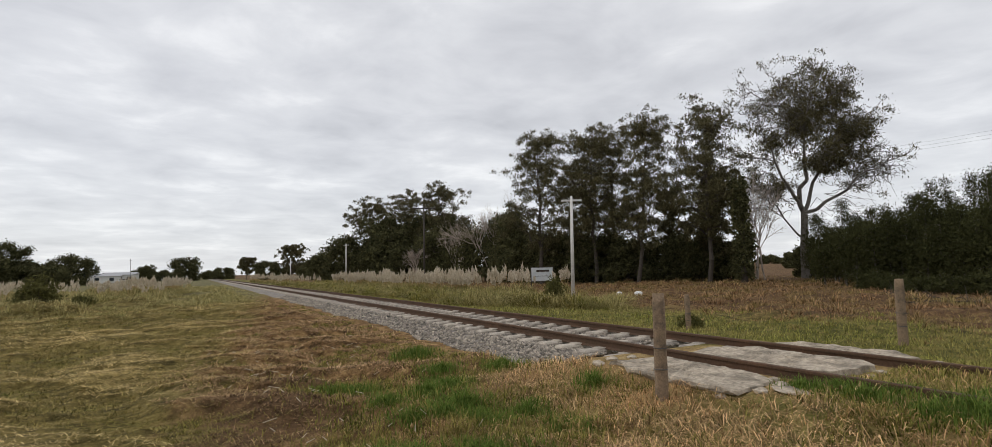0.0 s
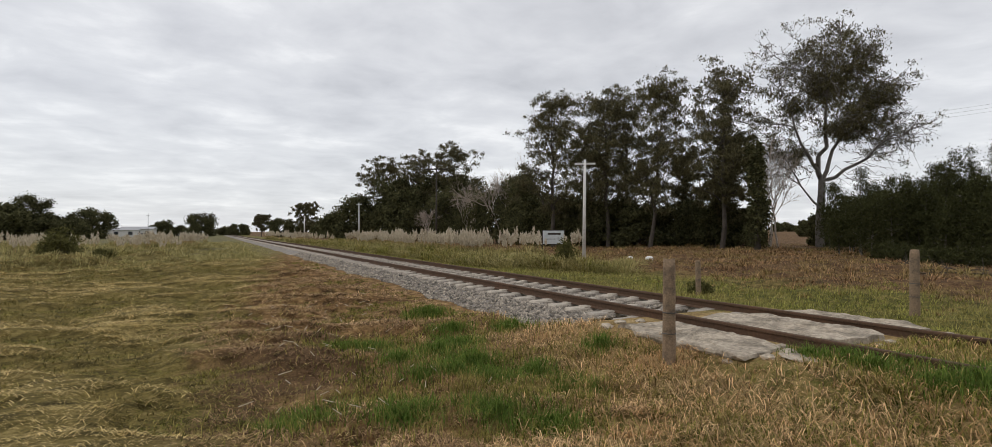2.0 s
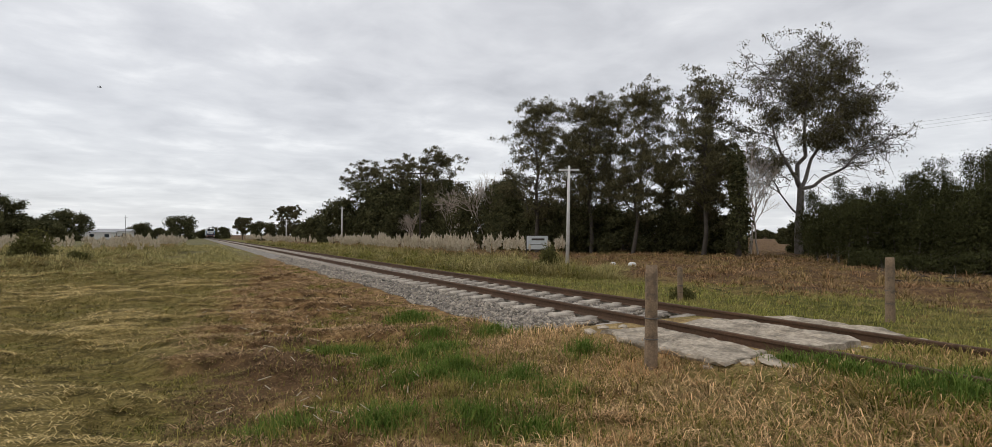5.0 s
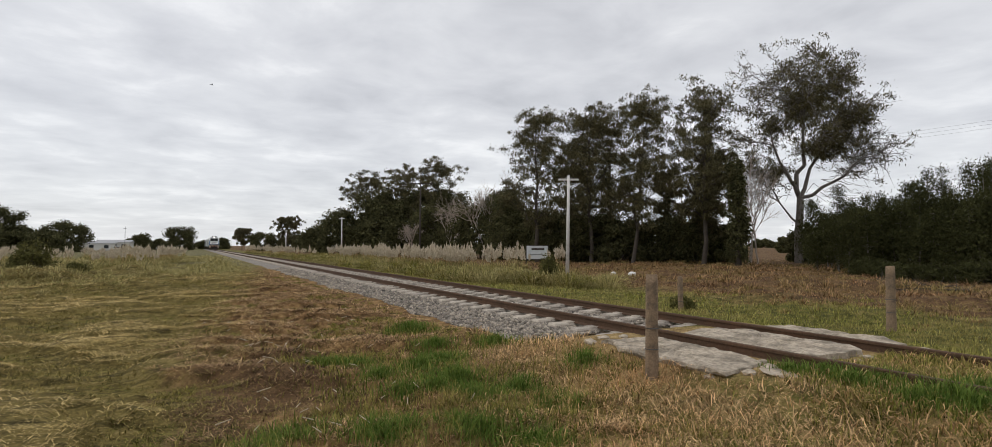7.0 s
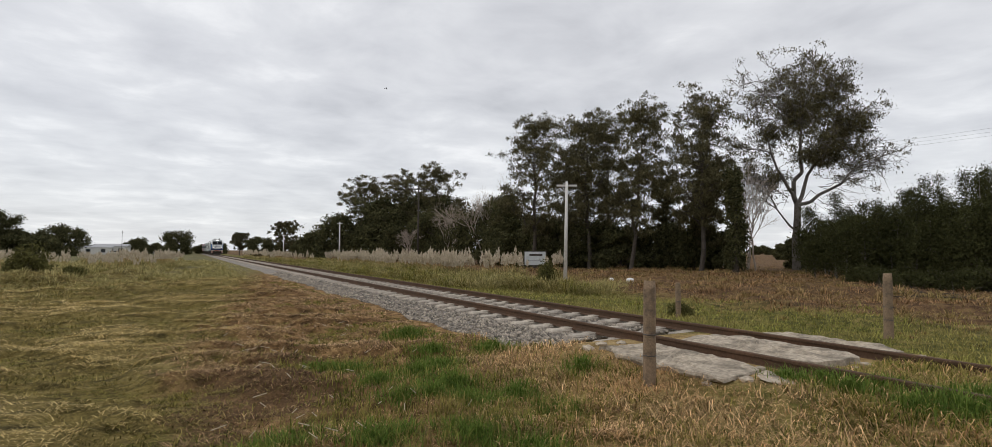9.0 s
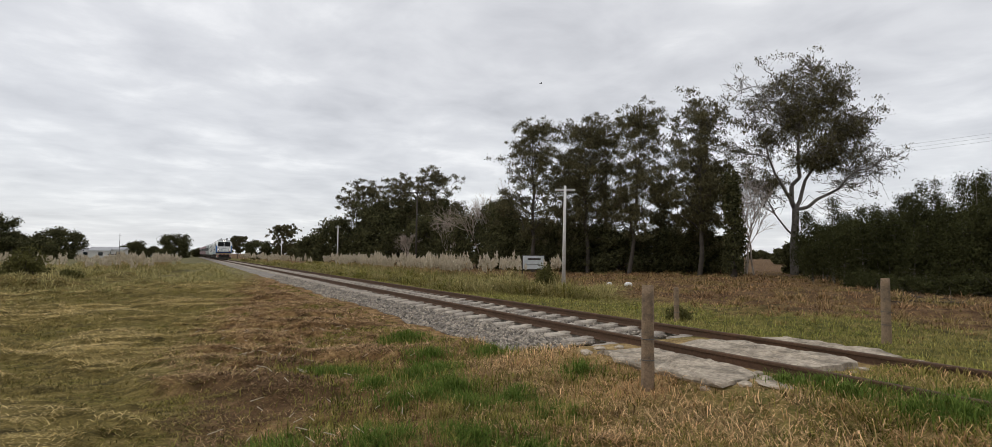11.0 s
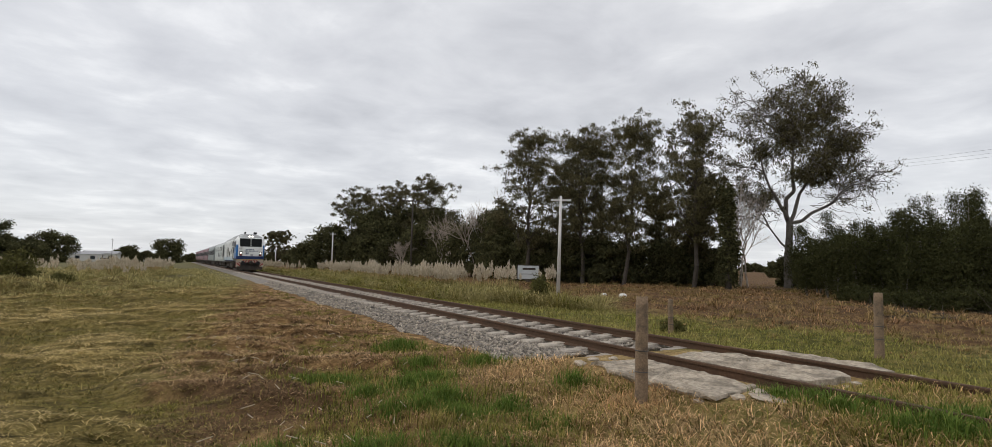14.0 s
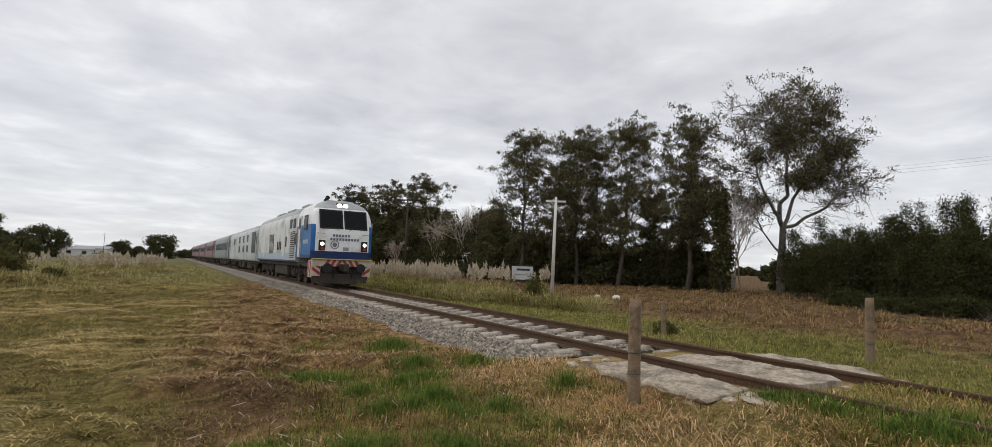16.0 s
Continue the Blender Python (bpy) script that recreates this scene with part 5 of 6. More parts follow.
def house(x, y, L, w, h, turn, label):
    top = tagged(new("house"), label, "house", "far houses")
    top.matrix_basis = pose(x, y, float(land(x, y)), 0, 0, turn)
    part("wall", box(bmesh.new(), 0, 0, h / 2, L, w, h), M_PLASTER, top)
    bm = bmesh.new()
    a, b, q = L / 2 + 0.4, w / 2 + 0.4, h + 0.9
    v = [bm.verts.new(p) for p in ((-a, -b, h), (a, -b, h), (a, b, h), (-a, b, h), (-a, 0, q), (a, 0, q))]
    for f in ((0, 1, 5, 4), (2, 3, 4, 5), (0, 4, 3), (1, 2, 5), (0, 3, 2, 1)):
        bm.faces.new([v[i] for i in f])
    part("roof", bm, M_ROOFTIN, top)
    for s in (-0.3, 0.05, 0.33):
        wd = part("window", box(bmesh.new(), s * L, -w / 2, h * 0.55, 1.3, 0.1, 1.2), M_GLASS_FAR, top)
        part("sill", box(bmesh.new(), s * L, -w / 2 - 0.05, h * 0.55 - 0.65, 1.5, 0.2, 0.1), M_PLASTER, wd)


M_GLASS_FAR = material("dark_window_glass", (0.03, 0.035, 0.04), 0.1, spec=0.6)
house(-30.5, 236.0, 15, 7, 2.5, 4, "long low white building with a sheet roof on the plain")
house(-23.5, 240.0, 10, 8, 2.9, -5, "low grey-roofed house behind grass")
house(-46.0, 262.0, 16, 9, 2.8, 5, "long pale building near dark trees")
house(-11.0, 300.0, 11, 8, 2.6, 3, "low pale house among far trees")
mast = tagged(new("radio_mast"), "thin grey mast beside far trees", "mast")
mast.matrix_basis = pose(-17.5, 204.0, float(land(-17.5, 204.0)))
part("shaft", rod(bmesh.new(), (0, 0, 0), (0, 0, 7.6), 0.09, 0.05, 6), M_WIRE, mast)
part("arm", box(bmesh.new(), 0, 0, 7.0, 0.9, 0.05, 0.05), M_WIRE, mast)
M_CARW = material("white_car_paint", (0.75, 0.75, 0.75), 0.3, 0, 0.03, 5, spec=0.5)
M_CARB = material("blue_lorry_paint", (0.06, 0.12, 0.35), 0.35, 0, 0.05, 5, spec=0.5)


def lorry(x, y):
    top = tagged(new("lorry"), "blue and white lorry parked before dark trees", "lorry")
    top.matrix_basis = pose(x, y, float(land(x, y)), 0, 0, 128)
    part("cargo_box", box(bmesh.new(), 0.9, 0, 2.1, 5.2, 2.3, 2.3, 0.06), M_CARW, top)
    part("cab", box(bmesh.new(), -2.8, 0, 1.75, 1.9, 2.2, 2.1, 0.2), M_CARB, top)
    part("window", box(bmesh.new(), -2.95, -1.09, 2.2, 1.1, 0.06, 0.7, 0.02), M_GLASS_FAR, top)
    for wx in (-2.7, 1.4, 2.6):
        for wy in (-1.0, 1.0):
            part("wheel", rod(bmesh.new(), (wx, wy - 0.12, 0.48), (wx, wy + 0.12, 0.48), 0.48, None, 14), M_RUBBER_FAR, top)


M_RUBBER_FAR = material("black_tyre", (0.02, 0.02, 0.02), 0.8)


def car(x, y, turn):
    top = tagged(new("car"), "white car standing on the far road", "car", "far cars")
    top.matrix_basis = pose(x, y, float(land(x, y)), 0, 0, turn)
    part("body", box(bmesh.new(), 0, 0, 0.62, 4.2, 1.7, 0.62, 0.14), M_CARW, top)
    part("cabin", box(bmesh.new(), 0.15, 0, 1.15, 2.3, 1.5, 0.55, 0.18), M_GLASS_FAR, top)
    part("roof", box(bmesh.new(), 0.15, 0, 1.42, 1.6, 1.35, 0.06, 0.02), M_CARW, top)
    for wx in (-1.3, 1.3):
        for wy in (-0.8, 0.8):
            part("wheel", rod(bmesh.new(), (wx, wy - 0.1, 0.31), (wx, wy + 0.1, 0.31), 0.31, None, 14), M_RUBBER_FAR, top)


lorry(-34.5, 226.0)
car(-41.5, 222.0, 6)
car(-21.5, 226.0, 2)


# ---- the train ----
M_BODY = material("dirty_white_train_paint", (0.62, 0.63, 0.61), 0.45, 0, 0.14, 14, 0.9, 0.05, (0.30, 0.31, 0.30), spec=0.5)
M_ROOF = material("grey_train_roof", (0.40, 0.41, 0.41), 0.6, 0, 0.15, 10, 1.0, 0.1, (0.28, 0.28, 0.28))
M_FRONT = material("white_front_panel", (0.80, 0.81, 0.80), 0.35, 0, 0.05, 14, 1.5, 0.0, (0.58, 0.58, 0.57), spec=0.5)
M_BLUE = material("blue_train_paint", (0.008, 0.115, 0.34), 0.4, 0, 0.12, 12, 1.2, 0.0, (0.03, 0.14, 0.32), spec=0.3)
M_PALEBLUE = material("faded_pale_blue_paint", (0.36, 0.45, 0.50), 0.5, 0, 0.15, 9, 0.8, 0.0, (0.46, 0.49, 0.49), spec=0.4)
M_NAVY = material("dark_blue_skirt_paint", (0.012, 0.03, 0.11), 0.45, 0, 0.12, 12, 1.2, 0.0)
M_GREYCAR = material("grey_green_coach_paint", (0.25, 0.275, 0.27), 0.5, 0, 0.15, 9, 0.6, 0.0, (0.20, 0.24, 0.25), spec=0.4)
M_PALECAR = material("pale_scrawled_coach_paint", (0.52, 0.54, 0.52), 0.5, 0, 0.15, 6, 0.9, 0.0, (0.38, 0.42, 0.41), spec=0.4, tint_at=(0.5, 0.56))
M_REDCAR = material("faded_maroon_coach_paint", (0.25, 0.135, 0.15), 0.55, 0, 0.15, 9, 0.8, 0.0, (0.24, 0.20, 0.215), spec=0.3)
M_GLASS = material("dusty_tinted_glass", (0.012, 0.013, 0.014), 0.35, 0, 0.05, 5, spec=0.08)
M_RUBBER = material("black_rubber", (0.018, 0.018, 0.018), 0.7)
M_UNDER = material("grimy_underframe", (0.05, 0.042, 0.036), 0.85, 0.1, 0.3, 12, 2.0, 0.3, (0.085, 0.065, 0.05))
M_REDP = material("red_chevron_paint", (0.33, 0.035, 0.035), 0.5, 0, 0.12, 12, 3.0, 0.0, (0.22, 0.05, 0.04))
M_WHITEP = material("white_chevron_paint", (0.50, 0.44, 0.36), 0.5, 0, 0.12, 12, 3.0, 0.0, (0.40, 0.34, 0.28))
M_YELLOW = material("yellow_stripe_paint", (0.52, 0.40, 0.12), 0.5, 0, 0.12, 12, 3.0)
M_STEEL = material("grey_steel", (0.30, 0.30, 0.30), 0.45, 0.6, 0.1, 20)
M_INK = material("grey_blue_lettering", (0.16, 0.19, 0.25), 0.5, 0, 0.05, 10)
M_LAMP = material("lit_headlight", (0.9, 0.9, 0.85), 0.2, emit=((1.0, 0.95, 0.85), 2.2))
M_TYRE = material("steel_wheel", (0.09, 0.075, 0.065), 0.6, 0.5, 0.2, 20)

HALF = [(1.46, 1.10), (1.50, 1.22), (1.50, 2.00), (1.50, 2.75), (1.50, 3.22), (1.48, 3.46), (1.40, 3.73), (1.22, 3.98), (0.90, 4.18), (0.52, 4.31), (0.0, 4.36)]


def hull(y0, y1, mats, colour, half=HALF, cuts=1):
    """A body shell with an arched roof; colour(z, y) gives the material slot."""
    sec = half + [(-x, z) for x, z in reversed(half[:-1])]
    bm = bmesh.new()
    ys = [y0 + (y1 - y0) * k / cuts for k in range(cuts + 1)]
    rows = [[bm.verts.new((x, y, z)) for x, z in sec] for y in ys]
    n = len(sec)
    for a, b, y in zip(rows, rows[1:], ys):
        for i in range(n):
            f = bm.faces.new((a[i], a[(i + 1) % n], b[(i + 1) % n], b[i]))
            f.material_index = colour((sec[i][1] + sec[(i + 1) % n][1]) / 2, y)
            f.smooth = True
    for r, rev in ((rows[0], True), (rows[-1], False)):
        bm.faces.new(list(reversed(r)) if rev else r).material_index = 0
    bmesh.ops.recalc_face_normals(bm, faces=bm.faces[:])
    return bm


def lean(z):
    """How far back the cab's front lies at that height."""
    return 0.02 * max(0, 1.7 - z) + (0 if z < 2.72 else 0.42 * (z - 2.72) / 1.1 if z < 3.82 else 0.42 + 1.1 * (z - 3.82))


def cab_front():
    bm = bmesh.new()
    zs = [1.33, 1.50, 1.70, 2.0, 2.35, 2.72, 3.0, 3.3, 3.55, 3.82, 4.0, 4.15, 4.27]
    cols = 17
    rows = []
    for z in zs:
        w = 1.5
        for (xa, za), (xb, zb) in zip(HALF, HALF[1:]):
            if za <= z <= zb:
                w = xa + (xb - xa) * (z - za) / (zb - za + 1e-9)
        row = []
        for k in range(cols):
            u = -1 + 2 * k / (cols - 1)
            row.append(bm.verts.new((u * w, lean(z) + 0.34 * abs(u) ** 5, z)))
        rows.append(row)
    for r, (a, b) in enumerate(zip(rows, rows[1:])):
        for k in range(cols - 1):
            f = bm.faces.new((a[k], a[k + 1], b[k + 1], b[k]))
            zc, u = (zs[r] + zs[r + 1]) / 2, abs(-1 + (2 * k + 1) / (cols - 1))
            f.material_index = 2 if zc < 1.7 else (1 if u > 0.87 and zc < 2.9 else 3 if zc > 3.84 else 0)
            f.smooth = True
    # sides and roof of the cab, back to where the hood begins
    for k in (0, cols - 1):
        for r in range(len(rows) - 1):
            a, b = rows[r][k], rows[r + 1][k]
            prev = None
            for ye in (1.3, 2.6, 3.8):
                c = bm.verts.new((a.co.x, ye, a.co.z))
                d = bm.verts.new((b.co.x, ye, b.co.z))
                p, q = (a, b) if prev is None else prev
                f = bm.faces.new((p, c, d, q))
                zc = (a.co.z + b.co.z) / 2
                f.material_index = 2 if zc < 1.5 else (1 if zc < 2.9 else 0)
                prev = (c, d)
    top = rows[-1]
    far = [bm.verts.new((v.co.x, 3.8, v.co.z + 0.085 * (1 - (abs(v.co.x) / 0.7) ** 2))) for v in top]
    for k in range(cols - 1):
        f = bm.faces.new((top[k], top[k + 1], far[k + 1], far[k]))
        f.smooth, f.material_index = True, 3
    bmesh.ops.remove_doubles(bm, verts=bm.verts[:], dist=0.001)
    bmesh.ops.recalc_face_normals(bm, faces=bm.faces[:])
    return bm


def panel(name, x, y, z, sx, sy, sz, mat, parent, label="", bevel=0.012, rot=None):
    return part(name, box(bmesh.new(), x, y, z, sx, sy, sz, bevel, 0, rot), mat, parent, label)


def bogie(parent, yc, axles, gap):
    bm = bmesh.new()
    L = gap * (axles - 1) + 1.3
    for s in (-1.12, 1.12):
        box(bm, s, yc, 0.62, 0.16, L, 0.26, 0.03)
        for k in range(axles):
            y = yc + (k - (axles - 1) / 2) * gap
            box(bm, s * 1.04, y, 0.50, 0.22, 0.34, 0.34, 0.04)
            rod(bm, (s * 1.06, y - 0.45, 0.45), (s * 1.06, y - 0.45, 0.85), 0.10, None, 8)
            rod(bm, (s * 1.06, y + 0.45, 0.45), (s * 1.06, y + 0.45, 0.85), 0.10, None, 8)
    box(bm, 0, yc, 0.75, 2.1, 0.6, 0.3, 0.03)
    b = part("bogie", bm, M_UNDER, parent, "grimy dark bogie frame with springs")
    for k in range(axles):
        y = yc + (k - (axles - 1) / 2) * gap
        for s in (-0.857, 0.857):
            bm = bmesh.new()
            rod(bm, (s - 0.065, y, 0.46), (s + 0.065, y, 0.46), 0.46, None, 24)
            rod(bm, (s - math.copysign(0.09, s), y, 0.44), (s - math.copysign(0.06, s), y, 0.44), 0.475, None, 24)
            rod(bm, (s, y, 0.46), (s + math.copysign(0.2, s), y, 0.46), 0.13, None, 12)
            part("wheel", bm, M_TYRE, b)
    return b


def locomotive():
    top = tagged(new("locomotive"), "white and blue diesel locomotive with red-white front stripes, headlights lit", "locomotive")
    part("cab", cab_front(), [M_FRONT, M_BLUE, M_NAVY, M_ROOF], top, "white and blue driving cab")
    part("body", hull(3.79, 18.6, [M_BODY, M_ROOF, M_NAVY], lambda z, y: 1 if z > 3.7 else (2 if z < 1.2 else 0), cuts=5), [M_BODY, M_ROOF, M_NAVY], top, "dirty white engine room body")
    bm = bmesh.new()
    box(bm, 0, 9.6, 1.0, 2.7, 18.2, 0.2, 0.02)
    part("underframe", bm, M_UNDER, top)
    # windscreen
    tilt = Matrix.Rotation(math.atan2(0.42, 1.1) * -1, 4, "X")
    for s in (-1, 1):
        zc = 3.27
        fr = panel("windscreen", s * 0.60, lean(zc) - 0.005, zc, 1.14, 0.05, 1.02, M_RUBBER, top, "dark windscreen pane in a black frame", 0.02, tilt)
        bm = box(bmesh.new(), s * 0.60, lean(zc) - 0.028, zc, 1.02, 0.02, 0.88, 0.008, 0, tilt)
        part("glass", bm, M_GLASS, fr)
        bm = bmesh.new()
        rod(bm, (s * 0.25, lean(2.7) - 0.05, 2.72), (s * 0.75, lean(3.2) - 0.06, 3.15), 0.012, None, 6)
        part("wiper", bm, M_RUBBER, fr)
        # lower headlight group
        hb = panel("headlight_housing", s * 1.03, -0.0, 1.98, 0.30, 0.12, 0.50, M_RUBBER, top, "black headlight housing with one lit lamp", 0.02)
        bm = bmesh.new()
        rod(bm, (s * 1.03, -0.05, 2.05), (s * 1.03, -0.085, 2.05), 0.09, None, 16)
        part("headlight", bm, M_LAMP, hb, "lit round headlight")
        bm = bmesh.new()
        rod(bm, (s * 1.03, -0.05, 1.83), (s * 1.03, -0.08, 1.83), 0.075, None, 12)
        part("tail_lamp", bm, M_REDP, hb)
        bm = bmesh.new()
        rod(bm, (s * 0.15, lean(4.0) + 0.10, 3.99), (s * 0.15, lean(4.0) - 0.12, 3.98), 0.115, None, 16)
        part("headlight", bm, M_LAMP, top, "lit round roof headlight")
        # grab rails and steps at the front corners
        bm = bmesh.new()
        rod(bm, (s * 0.95, -0.10, 2.55), (s * 1.3, -0.02, 2.55), 0.016, None, 6)
        rod(bm, (s * 0.95, -0.10, 2.55), (s * 0.95, 0.02, 2.55), 0.016, None, 6)
        part("grab_rail", bm, M_STEEL, top)
        bm = bmesh.new()
        rod(bm, (s * 1.62, 1.0, 3.3), (s * 1.62, 1.0, 2.75), 0.02, None, 6)
        rod(bm, (s * 1.62, 1.0, 3.3), (s * 1.5, 1.1, 3.35), 0.02, None, 6)
        rod(bm, (s * 1.62, 1.0, 2.75), (s * 1.5, 1.1, 2.7), 0.02, None, 6)
        box(bm, s * 1.66, 1.0, 3.03, 0.14, 0.04, 0.42, 0.01)
        part("mirror", bm, M_STEEL, top)
    panel("lamp_bracket", 0, lean(4.0) + 0.08, 3.98, 0.62, 0.12, 0.30, M_RUBBER, top, "", 0.05)
    # lettering panel and round badge as plain shapes
    for z, n, w in ((2.47, 6, 0.10), (2.29, 10, 0.10)):
        for k in range(n):
            panel("letter_bar", (k - (n - 1) / 2) * 0.145 - (0.12 if n == 6 else -0.05), -0.012, z, w, 0.012, 0.115, M_INK, top, "", 0.0)
    bm = bmesh.new()
    for k in range(16):
        a, b = k * math.pi / 8, (k + 1) * math.pi / 8
        rod(bm, (-0.42 + 0.19 * math.cos(a), -0.012, 2.02 + 0.19 * math.sin(a)), (-0.42 + 0.19 * math.cos(b), -0.012, 2.02 + 0.19 * math.sin(b)), 0.018, None, 5)
    rod(bm, (-0.42, 0.0, 2.02), (-0.42, -0.016, 2.02), 0.11, None, 12)
    part("round_badge", bm, M_INK, top)
    panel("number_panel", 0.12, -0.012, 1.83, 0.28, 0.014, 0.17, M_STEEL, top, "", 0.0)
    # buffer beam: red and white slanting stripes, yellow edge
    panel("yellow_edge", 0, 0.02, 1.315, 2.92, 0.16, 0.05, M_YELLOW, top, "yellow edge stripe", 0.01)
    panel("buffer_beam", 0, 0.20, 1.13, 2.86, 0.30, 0.32, M_WHITEP, top, "white beam with worn red stripes", 0.02)
    for s in (-1, 1):
        for k in range(3):
            bm = bmesh.new()
            x = s * (0.16 + 0.29 * k)
            q = [bm.verts.new((x + dx, 0.042, z)) for dx, z in ((0, 0.98), (s * 0.15, 0.98), (s * 0.15 - s * 0.17, 1.28), (-s * 0.17, 1.28))]
            p2 = [bm.verts.new((v.co.x, 0.09, v.co.z)) for v in q]
            bm.faces.new(q if s > 0 else q[::-1])
            for i in range(4):
                bm.faces.new((q[i], p2[i], p2[(i + 1) % 4], q[(i + 1) % 4]))
            bmesh.ops.recalc_face_normals(bm, faces=bm.faces[:])
            part("red_stripe", bm, M_REDP, top)
        # side skirt plates with the same stripes
        sk = panel("skirt_plate", s * 1.40, 0.62, 0.83, 0.06, 0.72, 0.82, M_WHITEP, top, "striped corner plate")
        for k in range(2):
            bm = bmesh.new()
            y = 0.42 + 0.34 * k
            q = [bm.verts.new((s * 1.436, y + dy, z)) for dy, z in ((0, 0.46), (0.17, 0.46), (0.02, 1.2), (-0.15, 1.2))]
            p2 = [bm.verts.new((s * 1.425, v.co.y, v.co.z)) for v in q]
            bm.faces.new(q)
            for i in range(4):
                bm.faces.new((q[i], p2[i], p2[(i + 1) % 4], q[(i + 1) % 4]))
            bmesh.ops.recalc_face_normals(bm, faces=bm.faces[:])
            part("red_stripe", bm, M_REDP, sk)
        cp = panel("corner_plate", s * 1.22, 0.10, 0.90, 0.40, 0.06, 0.80, M_WHITEP, top, "striped front corner plate", 0.01)
        for k in range(2):
            bm = bmesh.new()
            q = [bm.verts.new((s * (1.04 + dx), 0.064, z)) for dx, z in ((0.0, 0.52 + 0.30 * k), (0.36, 0.78 + 0.30 * k), (0.36, 0.94 + 0.30 * k), (0.0, 0.68 + 0.30 * k))]
            p2 = [bm.verts.new((v.co.x, 0.075, v.co.z)) for v in q]
            bm.faces.new(q)
            for i in range(4):
                bm.faces.new((q[i], p2[i], p2[(i + 1) % 4], q[(i + 1) % 4]))
            bmesh.ops.recalc_face_normals(bm, faces=bm.faces[:])
            part("red_stripe", bm, M_REDP, cp)
        bm = bmesh.new()
        rod(bm, (s * 0.80, 0.08, 0.90), (s * 0.80, -0.36, 0.90), 0.11, 0.10, 12)
        rod(bm, (s * 0.80, -0.36, 0.90), (s * 0.80, -0.42, 0.90), 0.23, 0.22, 18)
        part("buffer", bm, M_RUBBER, top, "round black buffer")
        bm = bmesh.new()
        pts = [(s * 0.35, -0.03, 0.95), (s * 0.40, -0.16, 0.62), (s * 0.46, -0.14, 0.40), (s * 0.5, -0.02, 0.62)]
        for a, b in zip(pts, pts[1:]):
            rod(bm, a, b, 0.03, None, 7)
        part("brake_hose", bm, M_RUBBER, top)
    bm = bmesh.new()
    box(bm, 0, -0.12, 0.93, 0.34, 0.5, 0.34, 0.05)
    box(bm, 0.08, -0.42, 0.93, 0.26, 0.22, 0.40, 0.05)
    part("coupler", bm, M_UNDER, top, "rusty knuckle coupler")
    bm = bmesh.new()
    box(bm, 0, 0.30, 0.80, 2.5, 0.2, 0.36, 0.03)
    part("draft_gear", bm, M_UNDER, top, "grimy dark plate behind the coupler")
    bm = bmesh.new()
    sec = [(-1.42, 0.62), (1.42, 0.62), (1.30, 0.16), (-1.30, 0.16)]
    f0 = [bm.verts.new((x, -0.02 + 0.3 * abs(x) / 1.4, z)) for x, z in sec]
    mid0, mid1 = bm.verts.new((0, -0.22, 0.62)), bm.verts.new((0, -0.30, 0.16))
    b0 = [bm.verts.new((x * 0.98, 0.5, z)) for x, z in sec]
    bm.faces.new((f0[0], mid0, mid1, f0[3]))
    bm.faces.new((mid0, f0[1], f0[2], mid1))
    bm.faces.new((f0[1], b0[1], b0[2], f0[2]))
    bm.faces.new((f0[0], f0[3], b0[3], b0[0]))
    bm.faces.new((f0[0], b0[0], b0[1], f0[1], mid0))
    bmesh.ops.recalc_face_normals(bm, faces=bm.faces[:])
    part("plough", bm, M_UNDER, top, "black snow plough plate")
    # sides
    for s in (-1, 1):
        x = s * 1.505
        panel("cab_window", x, 1.55, 3.12, 0.03, 0.78, 0.72, M_GLASS, top, "dark cab side window", 0.02)
        dr = panel("cab_door", x, 2.95, 2.45, 0.04, 0.72, 2.15, M_BODY, top, "pale side door", 0.02)
        part("window", box(bmesh.new(), x + s * 0.015, 2.95, 3.12, 0.03, 0.46, 0.55, 0.015), M_GLASS, dr)
        for y in (2.50, 3.42):
            bm = bmesh.new()
            rod(bm, (x + s * 0.06, y, 1.35), (x + s * 0.06, y, 2.9), 0.016, None, 6)
            part("handrail", bm, M_STEEL, top)
        for y in (4.55, 5.55):
            panel("window", x, y, 3.22, 0.03, 0.62, 0.52, M_GLASS, top, "", 0.02)
        gr = panel("grille", x, 4.9, 2.05, 0.03, 1.25, 1.45, M_UNDER, top, "slatted air grille")
        for k in range(12):
            part("slat", box(bmesh.new(), x + s * 0.018, 4.9, 1.40 + k * 0.118, 0.03, 1.2, 0.055, 0, 0, Matrix.Rotation(s * 0.5, 4, "Y")), M_BODY, gr)
        panel("window", x, 3.95, 2.35, 0.03, 0.34, 0.62, M_GLASS, top, "", 0.02)
        panel("window", x, 6.9, 2.25, 0.03, 0.36, 0.60, M_GLASS, top, "", 0.02)
        for k in range(3):
            panel("louvre", x, 8.6 + 0.55 * k, 2.05, 0.03, 0.28, 0.50, M_UNDER, top, "", 0.01)
        gr = panel("grille", x, 12.2, 2.2, 0.03, 1.7, 1.25, M_UNDER, top, "slatted air grille")
        for k in range(4):
            part("slat", box(bmesh.new(), x + s * 0.016, 11.55 + 0.43 * k, 2.2, 0.03, 0.10, 1.2), M_BODY, gr)
        panel("access_door", x, 15.4, 2.3, 0.03, 0.75, 1.9, M_BODY, top, "", 0.02)
        panel("access_door", x, 7.6, 2.35, 0.03, 0.7, 1.9, M_BODY, top, "", 0.02)
        panel("blue_stripe", x * 0.999, 11.2, 1.42, 0.02, 14.7, 0.42, M_PALEBLUE, top, "pale blue lower stripe", 0.0)
